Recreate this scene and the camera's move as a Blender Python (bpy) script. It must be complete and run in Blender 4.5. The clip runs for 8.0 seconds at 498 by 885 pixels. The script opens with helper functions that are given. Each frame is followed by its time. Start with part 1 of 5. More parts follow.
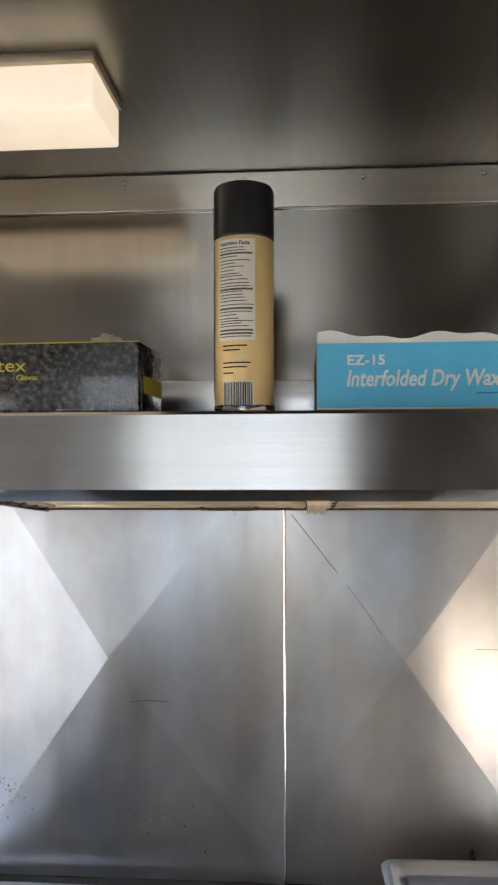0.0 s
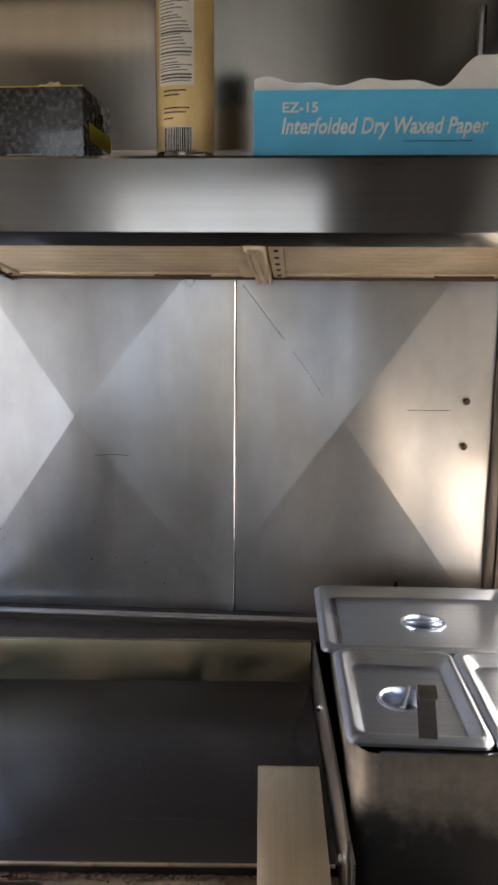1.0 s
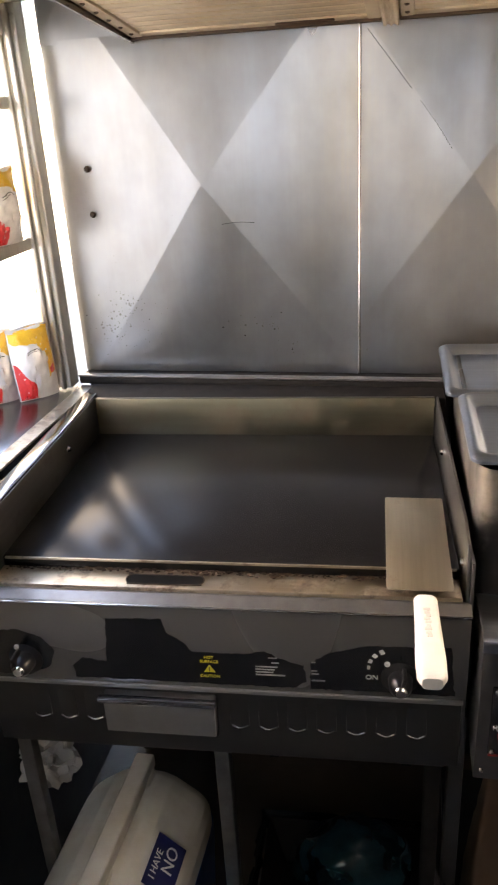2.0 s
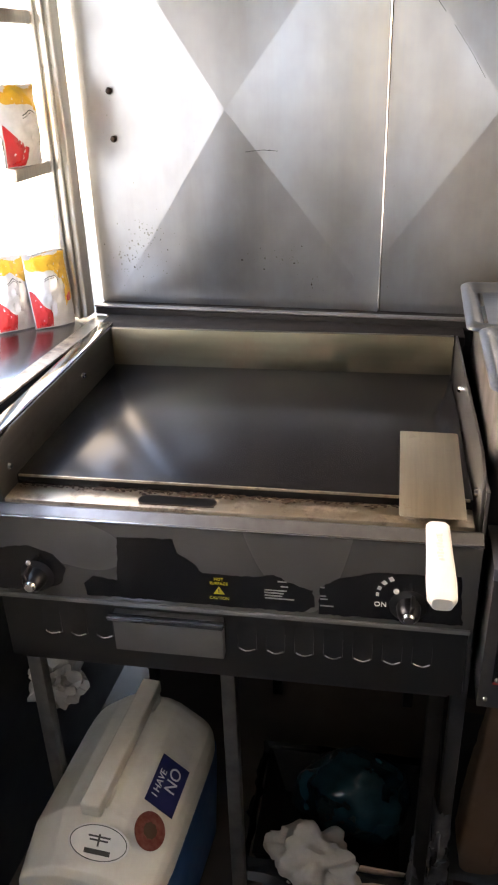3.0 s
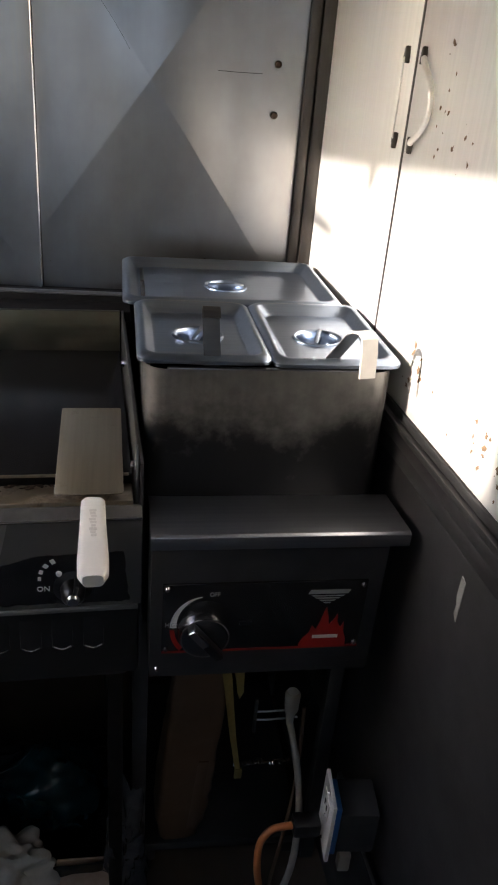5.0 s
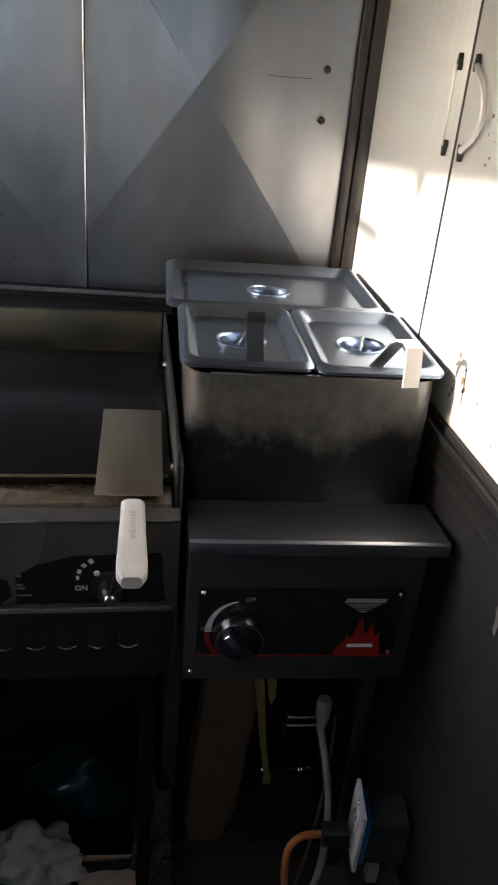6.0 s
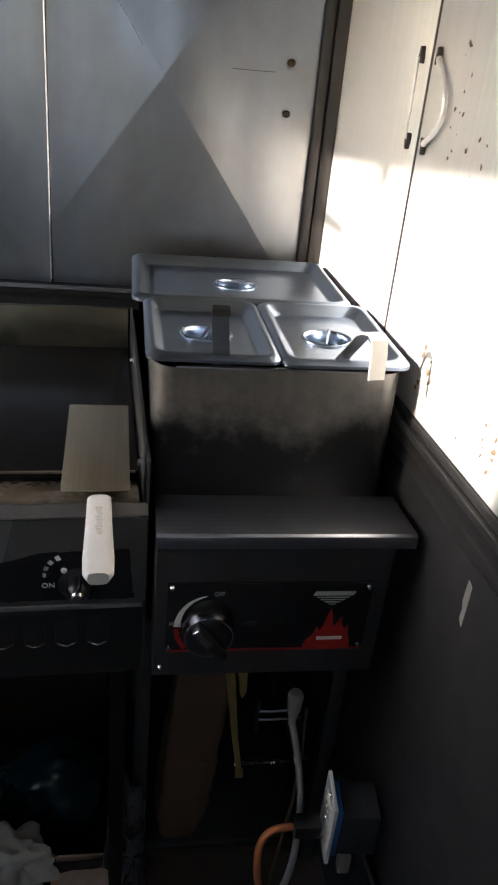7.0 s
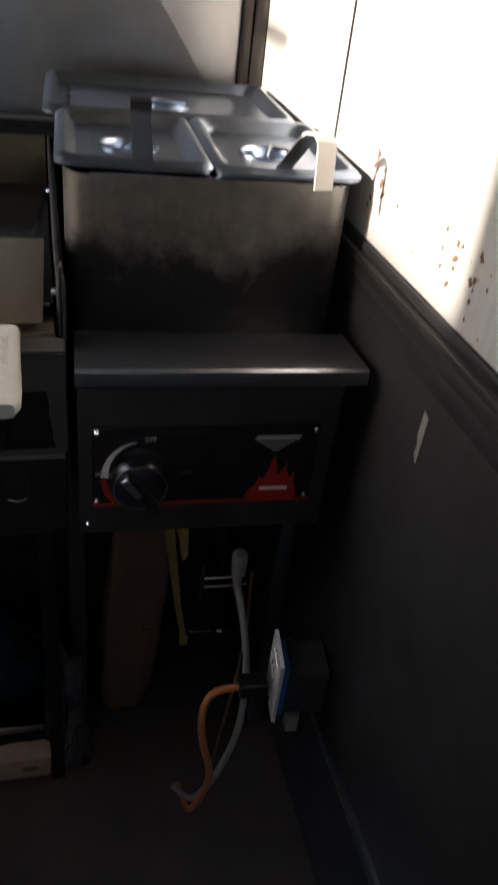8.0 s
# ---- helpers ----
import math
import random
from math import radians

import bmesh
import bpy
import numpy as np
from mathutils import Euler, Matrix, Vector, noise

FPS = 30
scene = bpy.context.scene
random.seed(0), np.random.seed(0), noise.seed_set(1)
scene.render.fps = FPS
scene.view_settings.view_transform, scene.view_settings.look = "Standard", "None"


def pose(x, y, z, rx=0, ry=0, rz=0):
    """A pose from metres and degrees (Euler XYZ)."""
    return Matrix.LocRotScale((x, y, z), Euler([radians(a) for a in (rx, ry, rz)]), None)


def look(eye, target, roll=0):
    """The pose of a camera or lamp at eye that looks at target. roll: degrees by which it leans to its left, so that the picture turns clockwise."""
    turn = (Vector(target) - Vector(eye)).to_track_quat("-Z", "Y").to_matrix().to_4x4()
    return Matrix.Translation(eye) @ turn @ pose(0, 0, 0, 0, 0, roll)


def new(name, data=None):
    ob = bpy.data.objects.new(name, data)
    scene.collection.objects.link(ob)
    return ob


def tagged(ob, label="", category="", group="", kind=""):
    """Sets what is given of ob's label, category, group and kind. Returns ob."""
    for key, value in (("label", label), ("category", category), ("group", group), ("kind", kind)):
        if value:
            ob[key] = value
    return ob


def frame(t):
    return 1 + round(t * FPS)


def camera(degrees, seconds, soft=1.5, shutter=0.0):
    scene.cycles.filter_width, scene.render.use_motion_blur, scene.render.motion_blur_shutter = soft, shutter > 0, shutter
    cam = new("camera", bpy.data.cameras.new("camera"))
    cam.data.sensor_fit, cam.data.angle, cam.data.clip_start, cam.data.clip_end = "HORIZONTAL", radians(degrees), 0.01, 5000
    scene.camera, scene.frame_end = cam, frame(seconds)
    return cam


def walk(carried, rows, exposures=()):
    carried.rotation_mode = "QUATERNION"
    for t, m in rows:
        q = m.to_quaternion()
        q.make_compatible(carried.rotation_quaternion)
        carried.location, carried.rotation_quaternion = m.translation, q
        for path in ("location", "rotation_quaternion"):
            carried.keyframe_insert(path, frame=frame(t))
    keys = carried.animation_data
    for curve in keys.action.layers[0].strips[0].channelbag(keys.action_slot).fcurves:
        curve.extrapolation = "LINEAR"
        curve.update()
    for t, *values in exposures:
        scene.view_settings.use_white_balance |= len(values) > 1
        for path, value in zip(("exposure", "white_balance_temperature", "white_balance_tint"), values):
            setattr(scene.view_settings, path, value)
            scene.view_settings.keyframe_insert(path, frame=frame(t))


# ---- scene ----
cam = camera(35.7, 8.0, soft=2.0, shutter=0.2)
PATH = [
    (0, (0.036, 0.044, 1.634), (-0.111, 2.038, 1.673), -0.2),
    (0.4, (0.029, 0.002, 1.609), (0.029, 2.000, 1.538), -0.2),
    (0.5, (0.020, -0.011, 1.592), (0.053, 1.985, 1.467), -0.6),
    (0.7, (0.057, -0.028, 1.543), (0.023, 1.955, 1.294), 0.6),
    (1, (0.113, -0.053, 1.511), (-0.015, 1.911, 1.156), 0.5),
    (1.2, (0.136, -0.061, 1.488), (-0.126, 1.869, 1.035), 0.1),
    (1.5, (0.128, -0.093, 1.469), (-0.180, 1.743, 0.739), -2.4),
    (2, (0.101, -0.140, 1.440), (-0.307, 1.646, 0.639), -3.4),
    (2.2, (0.096, -0.149, 1.432), (-0.336, 1.627, 0.620), -2.9),
    (3.3, (0.095, -0.159, 1.387), (-0.295, 1.576, 0.472), -0.7),
    (3.4, (0.097, -0.160, 1.388), (-0.190, 1.593, 0.470), -0.5),
    (3.5, (0.118, -0.146, 1.387), (-0.054, 1.615, 0.456), 0.7),
    (3.7, (0.151, -0.124, 1.383), (0.260, 1.654, 0.474), 0.7),
    (4, (0.178, -0.132, 1.372), (0.417, 1.629, 0.455), 4.0),
    (4.2, (0.172, -0.129, 1.355), (0.473, 1.620, 0.429), 4.9),
    (5.3, (0.185, -0.129, 1.371), (0.440, 1.638, 0.469), 4.9),
    (5.5, (0.189, -0.129, 1.371), (0.416, 1.641, 0.468), 4.8),
    (6, (0.169, -0.125, 1.372), (0.366, 1.645, 0.461), 5.3),
    (6.5, (0.172, -0.123, 1.374), (0.383, 1.649, 0.471), 5.3),
    (7, (0.176, -0.125, 1.368), (0.444, 1.635, 0.456), 5.7),
    (7.5, (0.183, -0.112, 1.337), (0.548, 1.627, 0.419), 6.5),
    (7.8, (0.199, -0.099, 1.291), (0.594, 1.590, 0.297), 6.6),
    (8, (0.215, -0.078, 1.250), (0.603, 1.534, 0.132), 7.2),
]
EXPOSURES = [(0.0, 5.05, 6750, 15), (0.5, 4.79, 6780, 14), (1.0, 4.51, 6950, 17), (1.5, 4.71, 7550, 20), (2.0, 5.01, 7600, 20), (2.2, 5.05, 7600, 20), (3.3, 5.34, 7150, 19), (3.5, 5.34, 6900, 17), (4.0, 4.85, 6400, 14), (4.2, 4.53, 6300, 14), (5.3, 3.5, 6250, 14), (6.0, 3.55, 6250, 13), (7.0, 3.73, 6150, 12), (7.5, 3.78, 6200, 12), (8.0, 3.28, 6450, 14)]
walk(cam, [(t, look(eye, target, roll)) for t, eye, target, roll in PATH], EXPOSURES)

# ---- world, sun, exposure ----
SUN_ELEV, SUN_K = radians(18.0), 0.05
world = bpy.data.worlds.new("sky")
scene.world = world
world.use_nodes = True
wn = world.node_tree.nodes
sky = wn.new("ShaderNodeTexSky")
sky.sky_type = "NISHITA"
sky.sun_disc = False
sky.sun_elevation = SUN_ELEV
sky.sun_rotation = math.atan2(-1.0, -SUN_K)
world.node_tree.links.new(sky.outputs[0], wn["Background"].inputs[0])
wn["Background"].inputs[1].default_value = 0.15
sun = new("sun", bpy.data.lights.new("sun", "SUN"))
sun.data.energy, sun.data.angle, sun.data.color = 1.4, radians(1.6), (1.0, 0.9, 0.76)
SUN_WAY = Vector((math.cos(SUN_ELEV), SUN_K * math.cos(SUN_ELEV), -math.sin(SUN_ELEV)))
sun.matrix_world = look((-6, 0, 4), Vector((-6, 0, 4)) + SUN_WAY)


# ---- materials ----
def mat(name):
    m = bpy.data.materials.new(name)
    m.use_nodes = True
    nt = m.node_tree
    return m, nt, nt.nodes["Principled BSDF"]


def coords(nt, scale=(1, 1, 1), kind="Object"):
    tc = nt.nodes.new("ShaderNodeTexCoord")
    mp = nt.nodes.new("ShaderNodeMapping")
    mp.inputs["Scale"].default_value = scale
    nt.links.new(tc.outputs[kind], mp.inputs[0])
    return mp.outputs[0]


def noise_tex(nt, vec, scale, detail=4.0, rough=0.55):
    n = nt.nodes.new("ShaderNodeTexNoise")
    n.inputs["Scale"].default_value = scale
    n.inputs["Detail"].default_value = detail
    n.inputs["Roughness"].default_value = rough
    nt.links.new(vec, n.inputs["Vector"])
    return n.outputs["Fac"]


def ramp(nt, fac, stops):
    r = nt.nodes.new("ShaderNodeValToRGB")
    e = r.color_ramp.elements
    while len(e) < len(stops):
        e.new(0.5)
    for el, (p, c) in zip(e, stops):
        el.position = p
        el.color = (*c, 1) if not isinstance(c, (int, float)) else (c, c, c, 1)
    nt.links.new(fac, r.inputs[0])
    return r.outputs[0]


def mix(nt, fac, a, b):
    n = nt.nodes.new("ShaderNodeMix")
    n.data_type = "RGBA"
    if isinstance(fac, (int, float)):
        n.inputs[0].default_value = fac
    else:
        nt.links.new(fac, n.inputs[0])
    for sock, v in ((n.inputs[6], a), (n.inputs[7], b)):
        if isinstance(v, tuple):
            sock.default_value = (*v, 1)
        else:
            nt.links.new(v, sock)
    return n.outputs[2]


def bump(nt, bsdf, fac, strength, dist=0.001):
    b = nt.nodes.new("ShaderNodeBump")
    b.inputs["Strength"].default_value = strength
    b.inputs["Distance"].default_value = dist
    nt.links.new(fac, b.inputs["Height"])
    nt.links.new(b.outputs[0], bsdf.inputs["Normal"])


def steel(name, base=(0.6, 0.59, 0.57), rough=(0.2, 0.36), brush=(400, 400, 6), stain=None, stain_amt=(0.55, 0.75), smudge=9.0, bumpy=0.02, metal=1.0, rvar=0.35, tint=None, grainy=0.9, dark_low=None):
    """Brushed stainless sheet: fine streaks along one axis, cloudy smudges, soiling and a darker lower part where
    given.
    """
    m, nt, b = mat(name)
    b.inputs["Metallic"].default_value = metal
    streak = noise_tex(nt, coords(nt, brush), 1.0, 2.0)
    cloud = noise_tex(nt, coords(nt), smudge, 2.0)
    mid = (rough[0] + rough[1]) / 2
    half = (rough[1] - rough[0]) / 2 * rvar
    nt.links.new(ramp(nt, cloud, [(0.3, mid - half), (0.7, mid + half)]), b.inputs["Roughness"])
    dark = tuple(c * grainy for c in base)
    col = mix(nt, ramp(nt, streak, [(0.35, 0.0), (0.65, 1.0)]), dark, base)
    if tint:
        col = mix(nt, ramp(nt, noise_tex(nt, coords(nt, (1.0, 1.0, 0.45)), 4.0, 6.0, 0.6), [(0.35, 0.0), (0.72, 1.0)]), col, tint)
    if stain:
        patch = noise_tex(nt, coords(nt), smudge * 1.7, 8.0, 0.65)
        if dark_low:
            # darkens the plate towards the bottom, with a ragged, brushed edge
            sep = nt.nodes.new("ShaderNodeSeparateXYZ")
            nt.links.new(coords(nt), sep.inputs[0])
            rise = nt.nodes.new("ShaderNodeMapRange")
            rise.inputs[1].default_value, rise.inputs[2].default_value = dark_low
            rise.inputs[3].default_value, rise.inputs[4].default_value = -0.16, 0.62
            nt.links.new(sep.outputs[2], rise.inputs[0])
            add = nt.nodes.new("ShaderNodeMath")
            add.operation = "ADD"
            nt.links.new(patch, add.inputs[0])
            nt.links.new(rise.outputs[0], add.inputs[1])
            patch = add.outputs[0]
        spots = ramp(nt, patch, [(stain_amt[0], 0.0), (stain_amt[1], 1.0)])
        col = mix(nt, spots, col, stain)
        mn = nt.nodes.new("ShaderNodeMath")
        mn.operation = "SUBTRACT"
        mn.inputs[0].default_value = 1.0
        nt.links.new(spots, mn.inputs[1])
        nt.links.new(mn.outputs[0], b.inputs["Metallic"])
    nt.links.new(col, b.inputs["Base Color"])
    if bumpy > 0.03:
        bump(nt, b, streak, bumpy, 0.0004)
    return m


def paint(name, base, rough=0.45, vary=0.25, scale=14.0, grain=180.0, bumpy=0.15, metallic=0.0, other=None, coat=0.0, rvar=0.05, detail=6.0):
    """A solid surface with cloudy dirt at one scale and fine grain at another."""
    m, nt, b = mat(name)
    cloud = noise_tex(nt, coords(nt), scale, detail, 0.6)
    fine = noise_tex(nt, coords(nt), grain, 3.0)
    other = other or tuple(c * (1 - vary) for c in base)
    c1 = mix(nt, ramp(nt, cloud, [(0.38, 0.0), (0.66, 1.0)]), base, other)
    c2 = mix(nt, 0.15, c1, mix(nt, fine, tuple(c * 0.6 for c in base), base))
    nt.links.new(c2, b.inputs["Base Color"])
    nt.links.new(ramp(nt, cloud, [(0.3, max(rough - rvar, 0.02)), (0.7, min(rough + rvar, 1))]), b.inputs["Roughness"])
    b.inputs["Metallic"].default_value = metallic
    b.inputs["Coat Weight"].default_value = coat
    bump(nt, b, fine, bumpy, 0.0005)
    return m


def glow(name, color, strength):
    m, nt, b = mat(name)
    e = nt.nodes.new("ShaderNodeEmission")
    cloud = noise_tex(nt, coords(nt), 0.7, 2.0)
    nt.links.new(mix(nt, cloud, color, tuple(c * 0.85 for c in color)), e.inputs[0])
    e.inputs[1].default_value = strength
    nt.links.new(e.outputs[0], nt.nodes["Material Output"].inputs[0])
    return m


def wall_sheet():
    """Old hand-wiped stainless sheet: slightly wavy, with cool and straw-coloured clouds, upright wipe streaks and greasy film."""
    m, nt, b = mat("brushed_sheet")
    b.inputs["Metallic"].default_value = 1.0
    clouds = noise_tex(nt, coords(nt, (1.0, 1.0, 0.4)), 5.0, 2.0, 0.5)
    col = mix(nt, ramp(nt, clouds, [(0.3, 0.0), (0.75, 1.0)]), (0.345, 0.37, 0.405), (0.41, 0.375, 0.325))
    wipes = noise_tex(nt, coords(nt, (26, 26, 1.6)), 1.0, 2.0, 0.5)
    col = mix(nt, ramp(nt, wipes, [(0.3, 0.0), (0.9, 0.6)]), col, (0.3, 0.3, 0.305))
    fine = noise_tex(nt, coords(nt, (170, 170, 2.5)), 1.0, 2.0)
    col = mix(nt, ramp(nt, fine, [(0.4, 0.0), (0.62, 0.3)]), col, (0.34, 0.34, 0.35))
    # dull uneven film of grease
    grease = noise_tex(nt, coords(nt, (1, 1, 0.7)), 15.0, 3.0, 0.55)
    film = ramp(nt, grease, [(0.3, 0.0), (0.95, 0.55)])
    col = mix(nt, film, col, (0.17, 0.16, 0.145))
    nt.links.new(col, b.inputs["Base Color"])
    patch = noise_tex(nt, coords(nt, (7, 7, 1.4)), 1.0, 1.5, 0.5)
    nt.links.new(ramp(nt, patch, [(0.1, 0.2), (0.9, 0.42)]), b.inputs["Roughness"])
    sway = noise_tex(nt, coords(nt, (1.0, 1.0, 0.3)), 7.0, 1.0)
    bump(nt, b, sway, 0.7, 0.007)
    return m


SHEET = wall_sheet()
HOODSTEEL = steel("hood_steel", (0.3, 0.295, 0.285), (0.1, 0.2), (3, 260, 260), smudge=7.0, rvar=0.8, tint=(0.24, 0.225, 0.2))
TRIMSTEEL = steel("trim_steel", (0.74, 0.68, 0.58), (0.12, 0.2), (3, 200, 200), metal=0.8)
DARKSTEEL = steel("ceiling_steel", (0.3, 0.285, 0.25), (0.3, 0.38), (60, 1, 60), smudge=4.0)
DOORSTEEL = steel("door_steel", (0.84, 0.83, 0.8), (0.24, 0.4), (120, 120, 3), smudge=6.0, metal=0.42, tint=(0.79, 0.765, 0.72))
PANSTEEL = steel("pan_steel", (0.5, 0.52, 0.56), (0.13, 0.22), (5, 240, 240), bumpy=0.05)
BOXSTEEL = steel("mottled_box_steel", (0.24, 0.23, 0.215), (0.26, 0.42), (120, 120, 6), stain=(0.008, 0.008, 0.0085), stain_amt=(0.32, 0.95), smudge=9, dark_low=(1.03, 0.885))
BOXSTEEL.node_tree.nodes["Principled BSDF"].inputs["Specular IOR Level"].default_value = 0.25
LIDSTEEL = steel("satin_lid_steel", (0.3, 0.355, 0.45), (0.25, 0.32), (5, 200, 200), smudge=4, metal=1.0, rvar=0.2)
HOOKSTEEL = steel("dull_ladle_steel", (0.13, 0.13, 0.135), (0.22, 0.34), (5, 200, 200))
JETBLACK = paint("jet", (0.012, 0.01, 0.009), 0.75, 0.3, scale=40)
JETBLACK.node_tree.nodes["Principled BSDF"].inputs["Specular IOR Level"].default_value = 0.15
VOID = paint("deep_black", (0.003, 0.003, 0.003), 0.9, 0.2)
VOID.node_tree.nodes["Principled BSDF"].inputs["Specular IOR Level"].default_value = 0.05
LEDGE = steel("dull_ledge_steel", (0.36, 0.37, 0.4), (0.3, 0.42), (4, 200, 200))
BODY = paint("dark_grey_enamel", (0.066, 0.065, 0.066), 0.4, 0.3, metallic=0.4)
BLACK = paint("black_gloss", (0.013, 0.013, 0.014), 0.16, 0.3, bumpy=0.03)
MATTBLACK = paint("black_matt", (0.034, 0.034, 0.035), 0.5, 0.3)
GLOSSPANEL = paint("black_enamel", (0.022, 0.0215, 0.021), 0.3, 0.0, bumpy=0.02, rvar=0.005, detail=0.0)
RAILGREY = paint("dull_rail_grey", (0.15, 0.145, 0.14), 0.36, 0.3, metallic=0.6, scale=30, rvar=0.05)
GREYPANEL = paint("worn_grey_panel", (0.15, 0.146, 0.14), 0.27, 0.0, metallic=0.45, scale=5, rvar=0.005, bumpy=0.02, detail=0.0)
TRAY = paint("drip_tray_grey", (0.26, 0.255, 0.25), 0.4, 0.2, metallic=0.5)
GRIDDLE = paint("seasoned_iron", (0.012, 0.0115, 0.012), 0.23, 0.4, scale=2.2, other=(0.013, 0.012, 0.0115), metallic=0.3, rvar=0.05, bumpy=0.03, grain=25.0, detail=2.0)
GRIDDLE.node_tree.nodes["Principled BSDF"].inputs["Specular IOR Level"].default_value = 0.22
SPLASH = steel("heat_stained_steel", (0.14, 0.125, 0.085), (0.3, 0.42), (5, 100, 100), stain=(0.08, 0.045, 0.02), stain_amt=(0.45, 0.7), smudge=6)
SIDESTEEL = steel("dark_side_steel", (0.14, 0.135, 0.13), (0.32, 0.42), (100, 4, 100), stain=(0.03, 0.02, 0.015), stain_amt=(0.55, 0.75), smudge=9)
TROUGH = steel("greasy_trough", (0.42, 0.35, 0.26), (0.3, 0.42), (5, 150, 150), stain=(0.06, 0.03, 0.015), stain_amt=(0.5, 0.66), smudge=16)
BURNT = paint("burnt_grease", (0.03, 0.018, 0.01), 0.55, 0.4, scale=60, other=(0.05, 0.03, 0.018), bumpy=0.6)
BURNT.node_tree.nodes["Principled BSDF"].inputs["Specular IOR Level"].default_value = 0.2
FILTER = paint("greasy_filter", (0.5, 0.42, 0.3), 0.42, 0.3, scale=10, metallic=0.55, other=(0.38, 0.3, 0.2))
FILTERDARK = paint("filter_gap", (0.05, 0.04, 0.03), 0.6)
BLADE = steel("spatula_steel", (0.46, 0.4, 0.3), (0.32, 0.48), (160, 5, 160), stain=(0.25, 0.18, 0.1), stain_amt=(0.6, 0.75), smudge=18)
WHITEPLASTIC = paint("white_plastic", (0.66, 0.63, 0.58), 0.4, 0.12, scale=20)
CREAM = paint("cream_plastic", (0.8, 0.77, 0.69), 0.42, 0.15, scale=9, other=(0.66, 0.61, 0.52))
LAMPSHADE = paint("lit_diffuser", (0.75, 0.7, 0.6), 0.45, 0.12, scale=9)
LAMPSHADE.node_tree.nodes["Principled BSDF"].inputs["Emission Color"].default_value = (1.0, 0.86, 0.66, 1)
LAMPSHADE.node_tree.nodes["Principled BSDF"].inputs["Emission Strength"].default_value = 0.022
BLUE = paint("blue_plastic", (0.02, 0.12, 0.34), 0.4, 0.2)
SKYBLUE = paint("blue_card", (0.09, 0.53, 0.82), 0.5, 0.1, scale=18, bumpy=0.05)
CARD = paint("brown_card", (0.3, 0.2, 0.11), 0.75, 0.2)
PAPER = paint("white_paper", (0.78, 0.76, 0.72), 0.8, 0.08, scale=30)
TOWEL = paint("grubby_towel", (0.5, 0.46, 0.4), 0.85, 0.25, scale=20)
KRAFT = paint("kraft_paper", (0.115, 0.066, 0.036), 0.75, 0.3, scale=8)
GLOVECARD = paint("black_card", (0.016, 0.016, 0.016), 0.26, 0.3, scale=130, other=(0.1, 0.1, 0.095), coat=0.3)
YELLOW = paint("yellow_print", (0.62, 0.5, 0.03), 0.5, 0.1)
CANGOLD = paint("gold_can", (0.72, 0.52, 0.23), 0.36, 0.15, scale=12, metallic=0.12)
CAPBLACK = paint("cap_plastic", (0.01, 0.01, 0.011), 0.35, 0.2)
LABELWHITE = paint("label_white", (0.74, 0.69, 0.6), 0.5, 0.1)
INK = paint("ink", (0.03, 0.028, 0.025), 0.5, 0.1)
GREYINK = paint("grey_ink", (0.35, 0.34, 0.32), 0.5, 0.1)
RED = paint("red_print", (0.36, 0.014, 0.01), 0.4, 0.15, scale=40)
NAVY = paint("navy_print", (0.012, 0.016, 0.1), 0.4, 0.15)
CHROME = steel("chrome", (0.7, 0.7, 0.72), (0.06, 0.14), (40, 40, 40), bumpy=0.02)
ALUM = steel("window_aluminium", (0.55, 0.52, 0.46), (0.28, 0.42), (160, 160, 4), stain=(0.12, 0.09, 0.05), stain_amt=(0.62, 0.75), smudge=15)
RUSTPOST = steel("corner_post_steel", (0.075, 0.068, 0.062), (0.35, 0.5), (160, 160, 4), stain=(0.03, 0.02, 0.015), stain_amt=(0.5, 0.7), smudge=14)
FLOORM = paint("dark_floor", (0.1, 0.075, 0.055), 0.6, 0.4, scale=5)
WALLDARK = paint("dark_wall_panel", (0.046, 0.044, 0.044), 0.4, 0.45, scale=7, metallic=0.3, rvar=0.06)
REARWALL = paint("rear_wall", (0.62, 0.605, 0.58), 0.5, 0.2, scale=3)
COUNTER = steel("counter_steel", (0.16, 0.16, 0.17), (0.17, 0.26), (200, 4, 200))
RUBBER = paint("orange_cable", (0.5, 0.16, 0.05), 0.5, 0.15)
GREYCABLE = paint("grey_cable", (0.3, 0.28, 0.25), 0.5, 0.15)
BRIGHT = glow("backdrop_glow", (1.0, 0.9, 0.74), 0.33)
BINBAG = paint("black_film", (0.008, 0.009, 0.01), 0.22, 0.3, bumpy=0.5, grain=70)
TEAL = paint("teal_plastic", (0.007, 0.03, 0.037), 0.12, 0.6, scale=14, bumpy=0.5, grain=45)
FOIL = paint("bag_foil", (0.62, 0.62, 0.63), 0.34, 0.2, scale=30, metallic=0.3, bumpy=0.3, grain=60)
BAGRED = paint("bag_red", (0.55, 0.03, 0.03), 0.3, 0.15, scale=40)
BAGGOLD = paint("bag_gold", (0.7, 0.4, 0.03), 0.3, 0.2, scale=40)
BAGWHITE = paint("bag_white", (0.7, 0.68, 0.64), 0.3, 0.2, scale=40)


# ---- mesh helpers ----
def shift(bm, m):
    bm.transform(m)
    return bm


